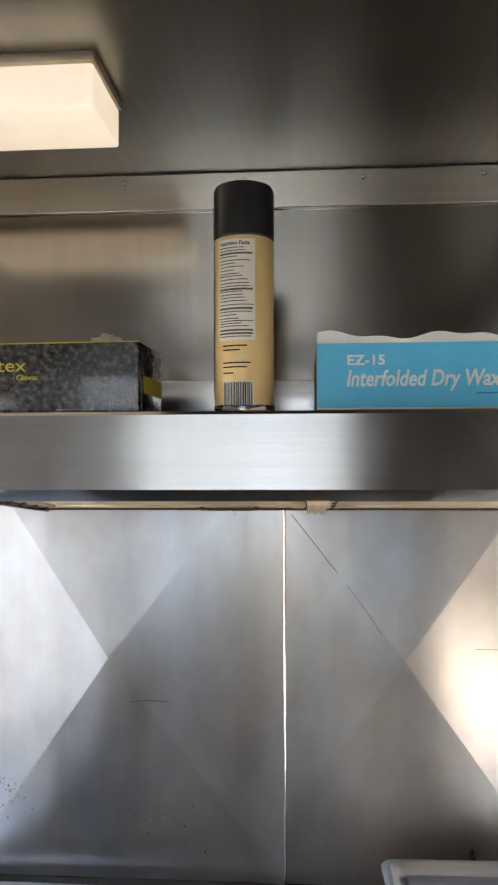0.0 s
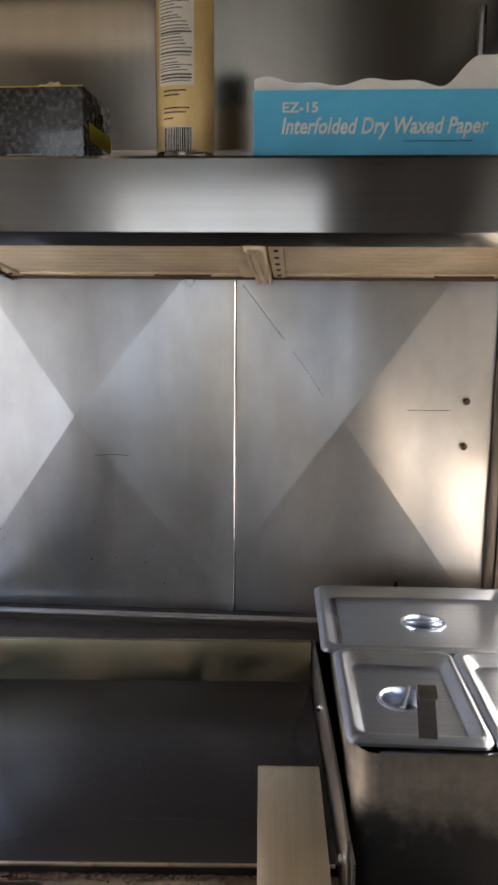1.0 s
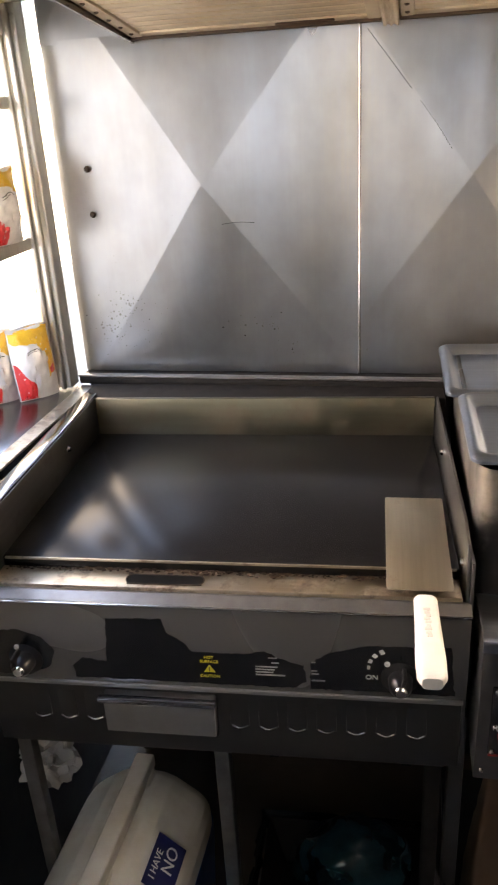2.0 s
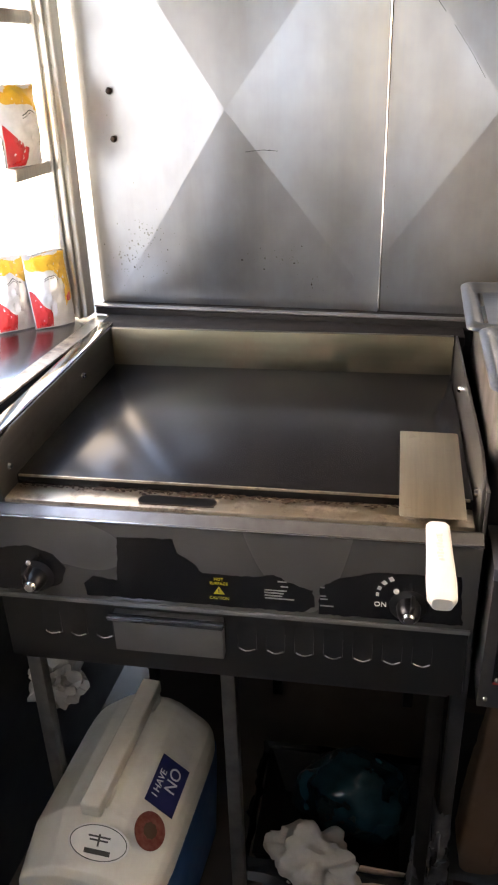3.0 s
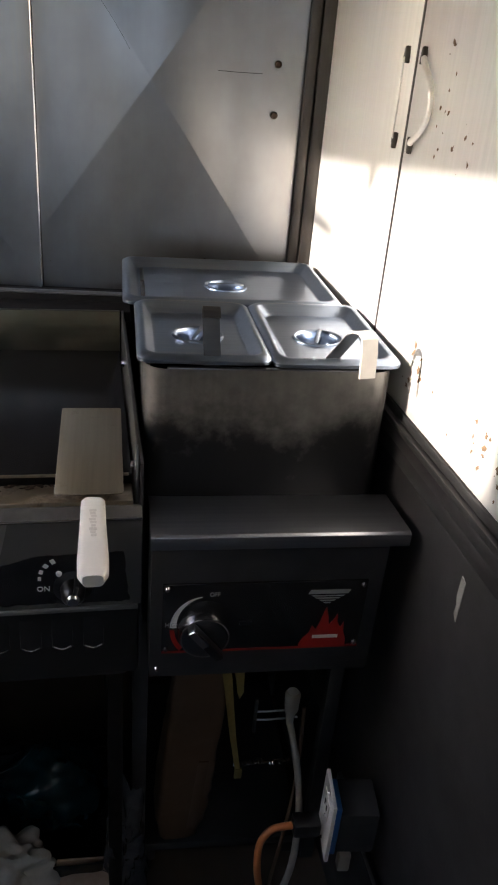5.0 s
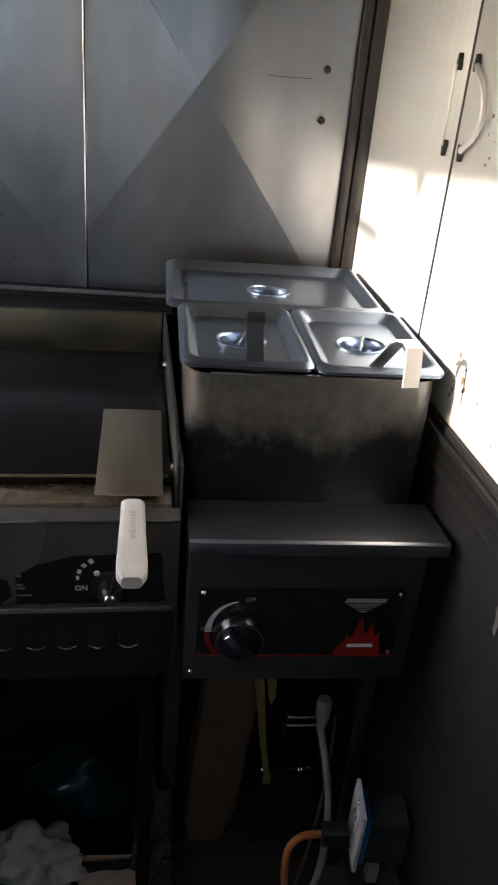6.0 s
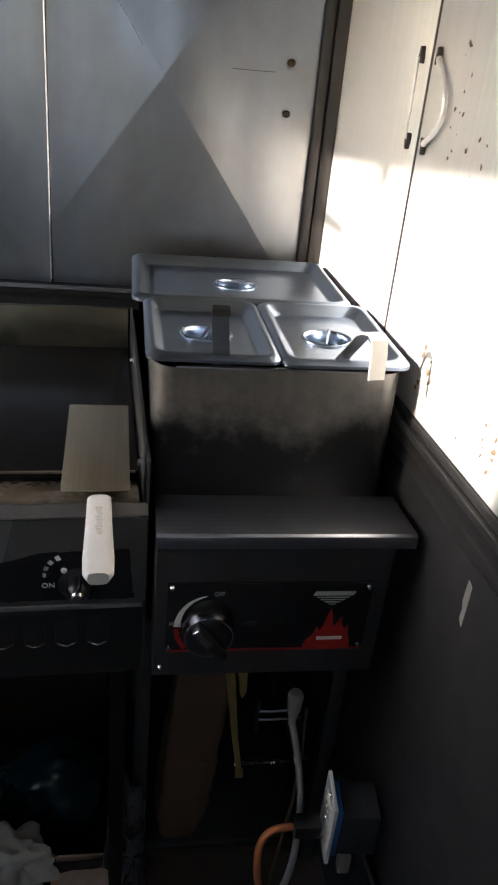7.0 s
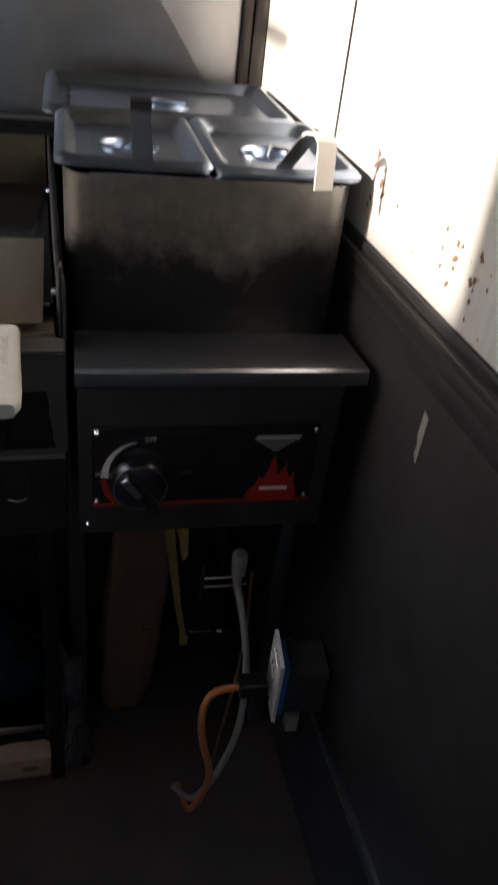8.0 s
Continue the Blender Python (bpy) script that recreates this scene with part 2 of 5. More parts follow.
def block(x0, x1, y0, y1, z0, z1, bevel=0.0, seg=2, bm=None):
    out = bm or bmesh.new()
    b = bmesh.new()
    bmesh.ops.create_cube(b, size=1.0)
    b.transform(Matrix.Translation(((x0 + x1) / 2, (y0 + y1) / 2, (z0 + z1) / 2)) @ Matrix.Diagonal((x1 - x0, y1 - y0, z1 - z0, 1)))
    if bevel > 0:
        bmesh.ops.bevel(b, geom=b.edges[:], offset=bevel, segments=seg, profile=0.5, affect="EDGES", clamp_overlap=True)
    if not bm:
        out.free()
        return b
    me = bpy.data.meshes.new("tmp")
    b.to_mesh(me)
    b.free()
    bm.from_mesh(me)
    bpy.data.meshes.remove(me)
    return bm


def merge(bm, other):
    me = bpy.data.meshes.new("tmp")
    other.to_mesh(me)
    other.free()
    bm.from_mesh(me)
    bpy.data.meshes.remove(me)
    return bm


def prism(points, depth, axis="y", bevel=0.0):
    """A plate with the outline points (u, w) and a thickness; axis names its normal."""
    bm = bmesh.new()
    put = {"y": lambda u, w, d: (u, d, w), "z": lambda u, w, d: (u, w, d), "x": lambda u, w, d: (d, u, w)}[axis]
    a = [bm.verts.new(put(u, w, 0)) for u, w in points]
    f = bm.faces.new(a)
    r = bmesh.ops.extrude_face_region(bm, geom=[f])
    vs = [v for v in r["geom"] if isinstance(v, bmesh.types.BMVert)]
    bmesh.ops.translate(bm, verts=vs, vec=put(0, 0, depth))
    bmesh.ops.recalc_face_normals(bm, faces=bm.faces[:])
    if bevel:
        bmesh.ops.bevel(bm, geom=bm.edges[:], offset=bevel, segments=2, profile=0.5, affect="EDGES", clamp_overlap=True)
    return bm


def lathe(profile, n=32):
    """A turned body from (radius, z) pairs."""
    bm = bmesh.new()
    rings = []
    for r, z in profile:
        if r < 1e-5:
            rings.append([bm.verts.new((0, 0, z))])
        else:
            rings.append([bm.verts.new((r * math.cos(2 * math.pi * i / n), r * math.sin(2 * math.pi * i / n), z)) for i in range(n)])
    for a, b in zip(rings, rings[1:]):
        for i in range(n):
            j = (i + 1) % n
            if len(a) == 1 and len(b) > 1:
                bm.faces.new((a[0], b[j], b[i]))
            elif len(b) == 1 and len(a) > 1:
                bm.faces.new((a[i], a[j], b[0]))
            elif len(a) > 1:
                bm.faces.new((a[i], a[j], b[j], b[i]))
    bmesh.ops.recalc_face_normals(bm, faces=bm.faces[:])
    return bm


def tube(points, radius, n=10, closed_ends=True):
    """A round bar along a smoothed line of points."""
    pts = [Vector(p) for p in points]
    fine = []
    for i in range(len(pts) - 1):
        p0, p1, p2, p3 = pts[max(i - 1, 0)], pts[i], pts[i + 1], pts[min(i + 2, len(pts) - 1)]
        for k in range(6):
            t = k / 6
            fine.append(0.5 * ((2 * p1) + (p2 - p0) * t + (2 * p0 - 5 * p1 + 4 * p2 - p3) * t * t + (3 * p1 - p0 - 3 * p2 + p3) * t ** 3))
    fine.append(pts[-1])
    bm = bmesh.new()
    rings = []
    up = Vector((0.3, 0.2, 0.93))
    for i, p in enumerate(fine):
        d = (fine[min(i + 1, len(fine) - 1)] - fine[max(i - 1, 0)]).normalized()
        s = d.cross(up)
        if s.length < 0.05:
            s = d.cross(Vector((1, 0, 0)))
        s.normalize()
        w = s.cross(d).normalized()
        rings.append([bm.verts.new(p + radius * (math.cos(2 * math.pi * k / n) * s + math.sin(2 * math.pi * k / n) * w)) for k in range(n)])
        up = w
    for a, b in zip(rings, rings[1:]):
        for k in range(n):
            bm.faces.new((a[k], a[(k + 1) % n], b[(k + 1) % n], b[k]))
    if closed_ends:
        bm.faces.new(rings[0])
        bm.faces.new(rings[-1])
    bmesh.ops.recalc_face_normals(bm, faces=bm.faces[:])
    return bm


def finish(name, bm, material, smooth):
    me = bpy.data.meshes.new(name)
    bm.to_mesh(me)
    bm.free()
    me.materials.append(material)
    if smooth:
        me.polygons.foreach_set("use_smooth", [True] * len(me.polygons))
        me.set_sharp_from_angle(angle=radians(38))
    return me


def part(name, bm, material, parent, label="", smooth=True, m=None):
    ob = new(name, finish(name, bm, material, smooth))
    ob.parent = parent
    if m is not None:
        ob.matrix_basis = m
    if label:
        ob["label"] = label
    return ob


def thing(name, m, label, category, group=""):
    ob = new(name)
    ob.empty_display_size = 0.05
    ob.matrix_basis = m
    return tagged(ob, label, category, group)


def solid(name, bm, material, label, category, m=None, group="", kind="", smooth=True):
    ob = new(name, finish(name, bm, material, smooth))
    if m is not None:
        ob.matrix_basis = m
    return tagged(ob, label, category, group, kind)


def setting(name, bm, material, label, category="wall", smooth=False):
    return solid(name, bm, material, label, category, kind="structure", smooth=smooth)


def lettering(text, size, thick=0.0006, shear=0.0, align="LEFT", bold=0.0):
    """The built-in font as a thin mesh, upright, in the plane y = 0, facing -y."""
    c = bpy.data.curves.new("letters", "FONT")
    c.body, c.size, c.extrude, c.shear, c.align_x, c.resolution_u, c.offset = text, size, thick, shear, align, 3, bold
    ob = bpy.data.objects.new("letters", c)
    scene.collection.objects.link(ob)
    dg = bpy.context.evaluated_depsgraph_get()
    me = bpy.data.meshes.new_from_object(ob.evaluated_get(dg))
    bpy.data.objects.remove(ob)
    bm = bmesh.new()
    bm.from_mesh(me)
    bpy.data.meshes.remove(me)
    bm.transform(pose(0, 0, 0, 90, 0, 0))
    return bm


def print_on(parent, text, size, m, material, name="lettering", shear=0.0, align="LEFT"):
    return part(name, lettering(text, size, shear=shear, align=align), material, parent, smooth=False, m=m)


# ---- large structure ----
WALL_Y, SEAM_X, WALL_L, WALL_R = 1.30, 0.0, -0.565, 0.447
Z_BASE, Z_HOOD, Z_CEIL = 0.95, 1.56, 2.10


FOLD = 0.076
# peak x, extents, and steepness of the four folds: up right, up left, down left, down right
SHEETS = ((-0.284, WALL_L, -0.002, (1.24, 1.48, 1.43, 1.26)), (0.19, 0.002, WALL_R, (1.37, 1.37, 1.37, 1.42)))
PEAK_Z = 1.311


def fold_depth(dx, dz, r):
    """How far the folded sheet lies behind its peak, at an offset from it."""
    if dx >= 0 and -r[3] * dx <= dz <= r[0] * dx:
        return FOLD * dx
    if dx <= 0 and r[2] * dx <= dz <= -r[1] * dx:
        return -FOLD * dx
    a, b = (r[0], r[1]) if dz > 0 else (r[3], r[2])
    gz = 2 * FOLD / (a + b)
    return (FOLD - a * gz) * dx + gz * abs(dz)


def sheet_top(x0, x1, ax, r):
    return max(fold_depth(x - ax, z - PEAK_Z, r) for x in (x0, x1) for z in (Z_BASE, Z_HOOD))


def sheet_y(x, z):
    ax, x0, x1, r = SHEETS[0] if x < 0 else SHEETS[1]
    return WALL_Y - sheet_top(x0, x1, ax, r) + fold_depth(x - ax, z - PEAK_Z, r)


def cross_broken(ax, x0, x1, r):
    """A sheet folded along four creases that meet at a low peak."""
    outline = {(x0, Z_BASE), (x1, Z_BASE), (x0, Z_HOOD), (x1, Z_HOOD)}
    for sx, sz, k in ((1, 1, r[0]), (-1, 1, r[1]), (-1, -1, r[2]), (1, -1, r[3])):
        edge = Z_HOOD if sz > 0 else Z_BASE
        x = ax + sx * abs(edge - PEAK_Z) / k
        if x0 < x < x1:
            outline.add((x, edge))
        else:
            xe = x1 if sx > 0 else x0
            outline.add((xe, PEAK_Z + sz * abs(xe - ax) * k))
    pts = sorted(outline, key=lambda p: math.atan2(p[1] - PEAK_Z, p[0] - ax))
    top = sheet_top(x0, x1, ax, r)
    bm = bmesh.new()
    peak = bm.verts.new((ax, WALL_Y - top, PEAK_Z))
    ring = [bm.verts.new((x, WALL_Y - top + fold_depth(x - ax, z - PEAK_Z, r), z)) for x, z in pts]
    for a, b in zip(ring, ring[1:] + ring[:1]):
        bm.faces.new((peak, a, b))
    bmesh.ops.recalc_face_normals(bm, faces=bm.faces[:])
    for f in bm.faces:
        if f.normal.y > 0:
            f.normal_flip()
    # folded back rim gives the sheet its thickness
    back = [bm.verts.new((v.co.x, WALL_Y + 0.004, v.co.z)) for v in ring]
    for i in range(len(ring)):
        j = (i + 1) % len(ring)
        bm.faces.new((ring[i], back[i], back[j], ring[j]))
    return bm


wall_back = setting("wall_back", block(WALL_L, WALL_R + 0.06, WALL_Y + 0.006, WALL_Y + 0.05, 0, Z_CEIL), WALLDARK, "steel-clad rear wall behind the cooking line")
for ax, x0, x1, r in SHEETS:
    part("panel", cross_broken(ax, x0, x1, r), SHEET, wall_back, "cross-creased brushed stainless sheet", smooth=False)
part("seam_strip", tube([(0, WALL_Y - 0.0125, Z_BASE), (0, WALL_Y - 0.0125, (Z_BASE + Z_HOOD) / 2), (0, WALL_Y - 0.0125, Z_HOOD)], 0.0014, 12), CHROME, wall_back, "thin bright joint strip")
part("upper_panel", block(-0.9, 0.9, WALL_Y - 0.004, WALL_Y + 0.004, 1.68, Z_CEIL), steel("shelf_back_steel", (0.4, 0.375, 0.335), (0.1, 0.2), (60, 60, 1.2), smudge=4.0, rvar=0.9, tint=(0.3, 0.275, 0.24)), wall_back)
# the sheet's free edge lifts a little over the joint
lift = bmesh.new()
cols = []
for i in range(11):
    u = i / 10
    x = -0.06 + 0.0575 * u
    cols.append([lift.verts.new((x, sheet_y(x, z) - 0.0003 - 0.005 * u ** 1.8, z)) for z in (Z_BASE, 1.0, 1.05, 1.1, 1.25, 1.4, 1.5, Z_HOOD)])
for p, q in zip(cols, cols[1:]):
    for j in range(7):
        lift.faces.new((p[j], q[j], q[j + 1], p[j + 1]))
part("lifted_edge", lift, SHEET, wall_back, "sheet edge bowed over the joint")
part("side_sheet", block(WALL_L, -0.394, WALL_Y - 0.003, WALL_Y + 0.004, Z_HOOD - 0.006, 1.676), SHEET, wall_back, smooth=False)
part("base_rail", block(WALL_L, WALL_R, WALL_Y - 0.045, WALL_Y + 0.004, Z_BASE - 0.016, Z_BASE - 0.001, 0.003), JETBLACK, wall_back)
part("base_lip", block(WALL_L, WALL_R, WALL_Y - 0.047, WALL_Y - 0.03, Z_BASE, Z_BASE + 0.0035, 0.001), RAILGREY, wall_back, "thin turned-out lower edge")
for x, z in ((0.4, 1.347), (0.4, 1.268), (-0.504, 1.345), (-0.504, 1.263)):
    part("bolt", shift(lathe([(0, 0.006), (0.004, 0.0055), (0.0052, 0.002), (0.0062, 0.0)], 14), pose(x, WALL_Y - 0.009, z, 90)), BURNT, wall_back)

rnd = random.Random(5)


def speck(cx, cz, w, h):
    pts = [(w * math.cos(a) * rnd.uniform(0.45, 1), h * math.sin(a) * rnd.uniform(0.45, 1)) for a in [2 * math.pi * i / 8 for i in range(8)]]
    return prism(pts, -0.0004, "y"), cx, cz


GREASE = paint("dull_grease", (0.13, 0.12, 0.1), 0.5, 0.4, scale=70, other=(0.2, 0.19, 0.165))
# clumps: centre, spread, count, largest size
for gx, gz, sx, sz, count, big in ((-0.455, 1.085, 0.016, 0.014, 34, 0.0036), (-0.49, 1.04, 0.02, 0.016, 34, 0.0034), (-0.465, 1.05, 0.042, 0.045, 90, 0.0016), (-0.2, 1.045, 0.028, 0.01, 26, 0.0028), (-0.16, 1.06, 0.03, 0.02, 14, 0.0016), (-0.1, 0.995, 0.05, 0.01, 12, 0.0022), (-0.497, 1.31, 0.012, 0.025, 8, 0.0016), (-0.3, 1.2, 0.14, 0.16, 10, 0.0012), (0.2, 1.2, 0.13, 0.16, 10, 0.0012)):
    for k in range(count):
        x, z = rnd.gauss(gx, sx), rnd.gauss(gz, sz)
        if not (-0.55 < x < -0.07 or 0.01 < x < 0.43) or not 0.96 < z < 1.54:
            continue
        w = big * rnd.uniform(0.15, 1) ** 1.5
        bm_, cx, cz = speck(x, z, w, w * rnd.uniform(0.5, 1.6))
        part("grease_speck", bm_, GREASE if rnd.random() < 0.85 else BURNT, wall_back, smooth=False, m=pose(cx, sheet_y(cx, cz) - 0.0003, cz))
for pts, r in (([(0.012, 1.542), (0.05, 1.494), (0.085, 1.449)], 0.0005), ([(0.1, 1.43), (0.13, 1.39), (0.155, 1.352)], 0.0003), ([(0.3, 1.331), (0.33, 1.3305), (0.375, 1.331)], 0.0005), ([(-0.25, 1.24), (-0.22, 1.243), (-0.19, 1.241)], 0.0005)):
    part("scratch", tube([(x, sheet_y(x, z) - 0.0001, z) for x, z in pts], r, 6), JETBLACK, wall_back, "dark greasy scratch")

setting("ceiling", block(-0.75, 0.75, -1.15, WALL_Y + 0.05, Z_CEIL, Z_CEIL + 0.04), DARKSTEEL, "dark stained steel ceiling sheet", "ceiling")
setting("floor", block(-0.75, 0.75, -1.15, WALL_Y + 0.05, -0.04, 0.0), FLOORM, "dark grimy floor under the equipment", "floor")
trim = setting("trim", block(-0.75, 0.75, WALL_Y - 0.012, WALL_Y - 0.004, 2.038, 2.099, 0.002), TRIMSTEEL, "stainless trim strip under the ceiling", "trim")
for x in (-0.26, -0.063, 0.13, 0.32, 0.5):
    part("screw", shift(lathe([(0, 0.003), (0.003, 0.0025), (0.005, 0)], 12), pose(x, WALL_Y - 0.012, 2.085, 90)), CHROME, trim)

# side wall with the serving window, and an unseen wider slot added nearer the entrance for the sun
WX = -0.6
wall_left = setting("wall_left", block(WX - 0.05, WX, -1.15, 0.47, 0, Z_CEIL), REARWALL, "painted side wall with serving window")
for y0, y1, z0, z1 in ((0.47, 1.0, 0, 0.9), (1.0, 1.34, 0, 0.9)):
    part("wall_part", block(WX - 0.05, WX, y0, y1, z0, z1), WALLDARK, wall_left, smooth=False)
# unseen post, added only to stop sun slipping past the window frame
part("sun_stop_post", block(-0.92, -0.88, 1.235, 1.36, 0.0, 1.9, 0.003), RUSTPOST, wall_left, "unseen post added outside to keep the sun off the wall sheets")
# slanted edge added to shape the top of the sun patch on the cabinet
head = prism([(0.47, 1.662), (1.0, 1.592), (1.34, 1.56), (1.34, Z_CEIL), (0.47, Z_CEIL)], 0.05, "x")
part("sun_cut_head", head, REARWALL, wall_left, "slanting head added to cut the top edge of the sun patch", smooth=False).location.x = WX - 0.05
wall_right = setting("wall_right", block(0.56, 0.6, -1.15, WALL_Y + 0.05, 0, Z_CEIL), WALLDARK, "dark side wall beside the food warmer")
RW = 0.527
RIGHT = pose(0.486, 1.28, 0, 0, 0, 3.9) @ pose(-RW, -1.28, 0)
wall_right.matrix_basis = RIGHT
part("lower_panel", block(RW + 0.003, 0.56, -0.6, WALL_Y, 0.29, 0.884, 0.002), WALLDARK, wall_right, "dark smooth lower panel")
part("low_skirt", block(RW + 0.012, 0.56, -0.6, WALL_Y, 0.0, 0.285, 0.002), MATTBLACK, wall_right)
part("edge_strip", block(RW - 0.004, RW + 0.012, -0.6, 0.75, 0.272, 0.29, 0.002), LEDGE, wall_right)
for z0, z1, d in ((0.885, 0.912, 0.0), (0.913, 0.932, 0.005), (0.933, 0.943, 0.008), (0.944, 0.957, 0.002)):
    part("ledge_strip", block(RW - d, 0.56, -0.6, WALL_Y - 0.02, z0, z1, 0.002), WALLDARK, wall_right, "dark folded ledge strip")
part("corner_post", block(WALL_R + 0.001, 0.4655, WALL_Y - 0.014, WALL_Y + 0.005, 0.9, Z_CEIL, 0.003), RUSTPOST, wall_back, "dark corroded corner angle")
part("corner_post", block(0.4665, 0.487, WALL_Y - 0.022, WALL_Y + 0.005, 0.9, Z_CEIL, 0.003), RUSTPOST, wall_back)
# cabinet with tall doors above the ledge
cab = thing("tall_cabinet", RIGHT @ pose(RW, 0, 0), "sunlit stainless cabinet doors with curved pull handles", "cabinet")
SY = 0.905


def cabinet_door(y0, y1, hy):
    d = part("door", block(0, 0.02, y0, y1, 0.958, 1.98, 0.0025), DOORSTEEL, cab, "scuffed stainless door")
    if hy is None:
        return d
    bow = -0.055 if hy < SY else -0.004
    h = part("handle", tube([(-0.002, 0, 0.048), (-0.007, bow * 0.25, 0.044), (-0.008, bow * 0.8, 0.022), (-0.008, bow, -0.005), (-0.008, bow * 0.75, -0.028), (-0.007, bow * 0.2, -0.045), (-0.002, 0, -0.048)], 0.0038 if hy < SY else 0.0018, 10), DOORSTEEL, d, "bowed metal pull handle", m=pose(-0.0, hy, 1.325))
    for z in (-0.048, 0.048):
        g = 1 if z > 0 else -1
        part("bracket", prism([(-0.0048, -0.007 * g), (0.0048, -0.007 * g), (0.0052, -0.001 * g), (0.002, 0.012 * g), (-0.002, 0.013 * g), (-0.005, 0.0)], -0.006, "x", 0.0008), RUSTPOST, h, m=pose(0, 0, z))
    return d


cabinet_door(SY + 0.0035, WALL_Y - 0.022, SY + 0.026)
cabinet_door(0.415, SY - 0.0035, SY - 0.03)
cabinet_door(-0.4, 0.405, None)
# the dark of the open door gap is put in as a coloured strip
part("gap_strip", block(0.0004, 0.0205, SY - 0.0033, SY + 0.0033, 0.959, 1.979, 0.0005), RUSTPOST, cab, "dark strip drawn in the gap between the doors")
part("carcass", block(0.021, 0.032, -0.4, WALL_Y - 0.02, 0.958, 1.99), RUSTPOST, cab, smooth=False)
RUSTSTAIN = paint("rust_smear", (0.2, 0.12, 0.06), 0.7, 0.5, scale=60, other=(0.09, 0.055, 0.03))
rnd = random.Random(11)
# clusters: centre along the wall, height, spread both ways, how many, largest size
for cy, cz, sy, sz, count, big in ((0.755, 1.02, 0.016, 0.02, 16, 0.007), (0.52, 1.012, 0.02, 0.018, 18, 0.006), (0.585, 1.03, 0.02, 0.02, 7, 0.005), (0.8, 1.34, 0.012, 0.05, 12, 0.006), (0.72, 1.3, 0.02, 0.02, 6, 0.004), (0.66, 1.0, 0.07, 0.02, 14, 0.0025), (0.85, 1.15, 0.1, 0.1, 10, 0.0018)):
    for k in range(count):
        y, z = cy + rnd.gauss(0, sy), cz + rnd.gauss(0, sz)
        w = big * rnd.uniform(0.15, 1) ** 1.6
        h = w * rnd.uniform(0.7, 1.9)
        turn = rnd.uniform(-50, 50)
        if abs(y - SY) < 0.012 or not 0.43 < y < 1.2 or z < 0.968:
            continue
        pts = [(w * math.cos(a) * rnd.uniform(0.25, 1), h * math.sin(a) * rnd.uniform(0.25, 1)) for a in [2 * math.pi * i / 11 for i in range(11)]]
        part("rust_speck", prism(pts, -0.0003, "x"), RUSTSTAIN, cab, smooth=False, m=pose(-0.0001, y, z, turn))
tape = solid("tape_scrap", prism([(-0.009, 0.03), (0.007, 0.034), (0.01, 0.0), (0.004, -0.012), (0.006, -0.028), (-0.006, -0.036), (-0.008, -0.01)], -0.0008, "x"), GREYCABLE, "torn scrap of pale tape stuck on the dark panel", "tape", m=RIGHT @ pose(RW + 0.0028, 0.53, 0.832) @ Matrix.Diagonal((1, 0.62, 0.85, 1)))
rear = setting("wall_rear", block(-0.75, 0.75, -1.2, -1.15, 0, 1.05), REARWALL, "plain wall opposite with a wide service opening")
part("wall_part", block(-0.75, 0.75, -1.2, -1.15, 1.95, Z_CEIL), REARWALL, rear, smooth=False)
part("wall_part", block(0.18, 0.75, -1.2, -1.15, 1.05, 1.95), paint("rear_door_grey", (0.5, 0.49, 0.47), 0.5, 0.25, scale=3), rear, smooth=False)
# unseen building, added so that less sky shines in through the rear opening
out = thing("sky_blocker", pose(0, -5.5, -0.6), "unseen plain building added to block the sky behind the rear opening", "building")
part("facade", block(-9, 9, -0.3, 0, 0, 6.0), paint("facade_render", (0.42, 0.41, 0.4), 0.9, 0.2, scale=0.8), out, smooth=False)
part("roof", block(-9.2, 9.2, -3.0, 0.2, 6.0, 6.2), GREYCABLE, out, smooth=False)
setting("ground", block(-60, 60, -60, 60, -0.62, -0.6), paint("ground", (0.2, 0.19, 0.17), 0.9, 0.3, scale=0.4), "pale pavement outside", "ground")
# glowing panels stand in for the street; the near one also blocks low sun
part("far_glow", block(-5.0, -4.96, 3.0, 16.0, -0.6, 6.0), BRIGHT, setting("backdrop", block(-1.9, -1.86, 0.28, 3.0, -0.6, 1.74), BRIGHT, "glowing backdrop panel standing in for the bright street outside the window", "backdrop"), smooth=False)

# ---- hood ----
hood = thing("extractor_hood", pose(0, 0, 0), "low stainless extractor hood with a shelf on top", "hood")
prof = [(0.93, 1.597), (0.93, 1.684), (0.934, 1.688), (1.296, 1.688), (1.296, 1.68), (0.945, 1.676), (0.94, 1.607), (0.955, 1.592), (0.965, 1.586), (0.961, 1.582), (0.945, 1.589)]
hb = prism(prof, 1.45, "x")
part("shell", shift(hb, pose(-0.72, 0, 0)), HOODSTEEL, hood, "folded stainless front lip and shelf")
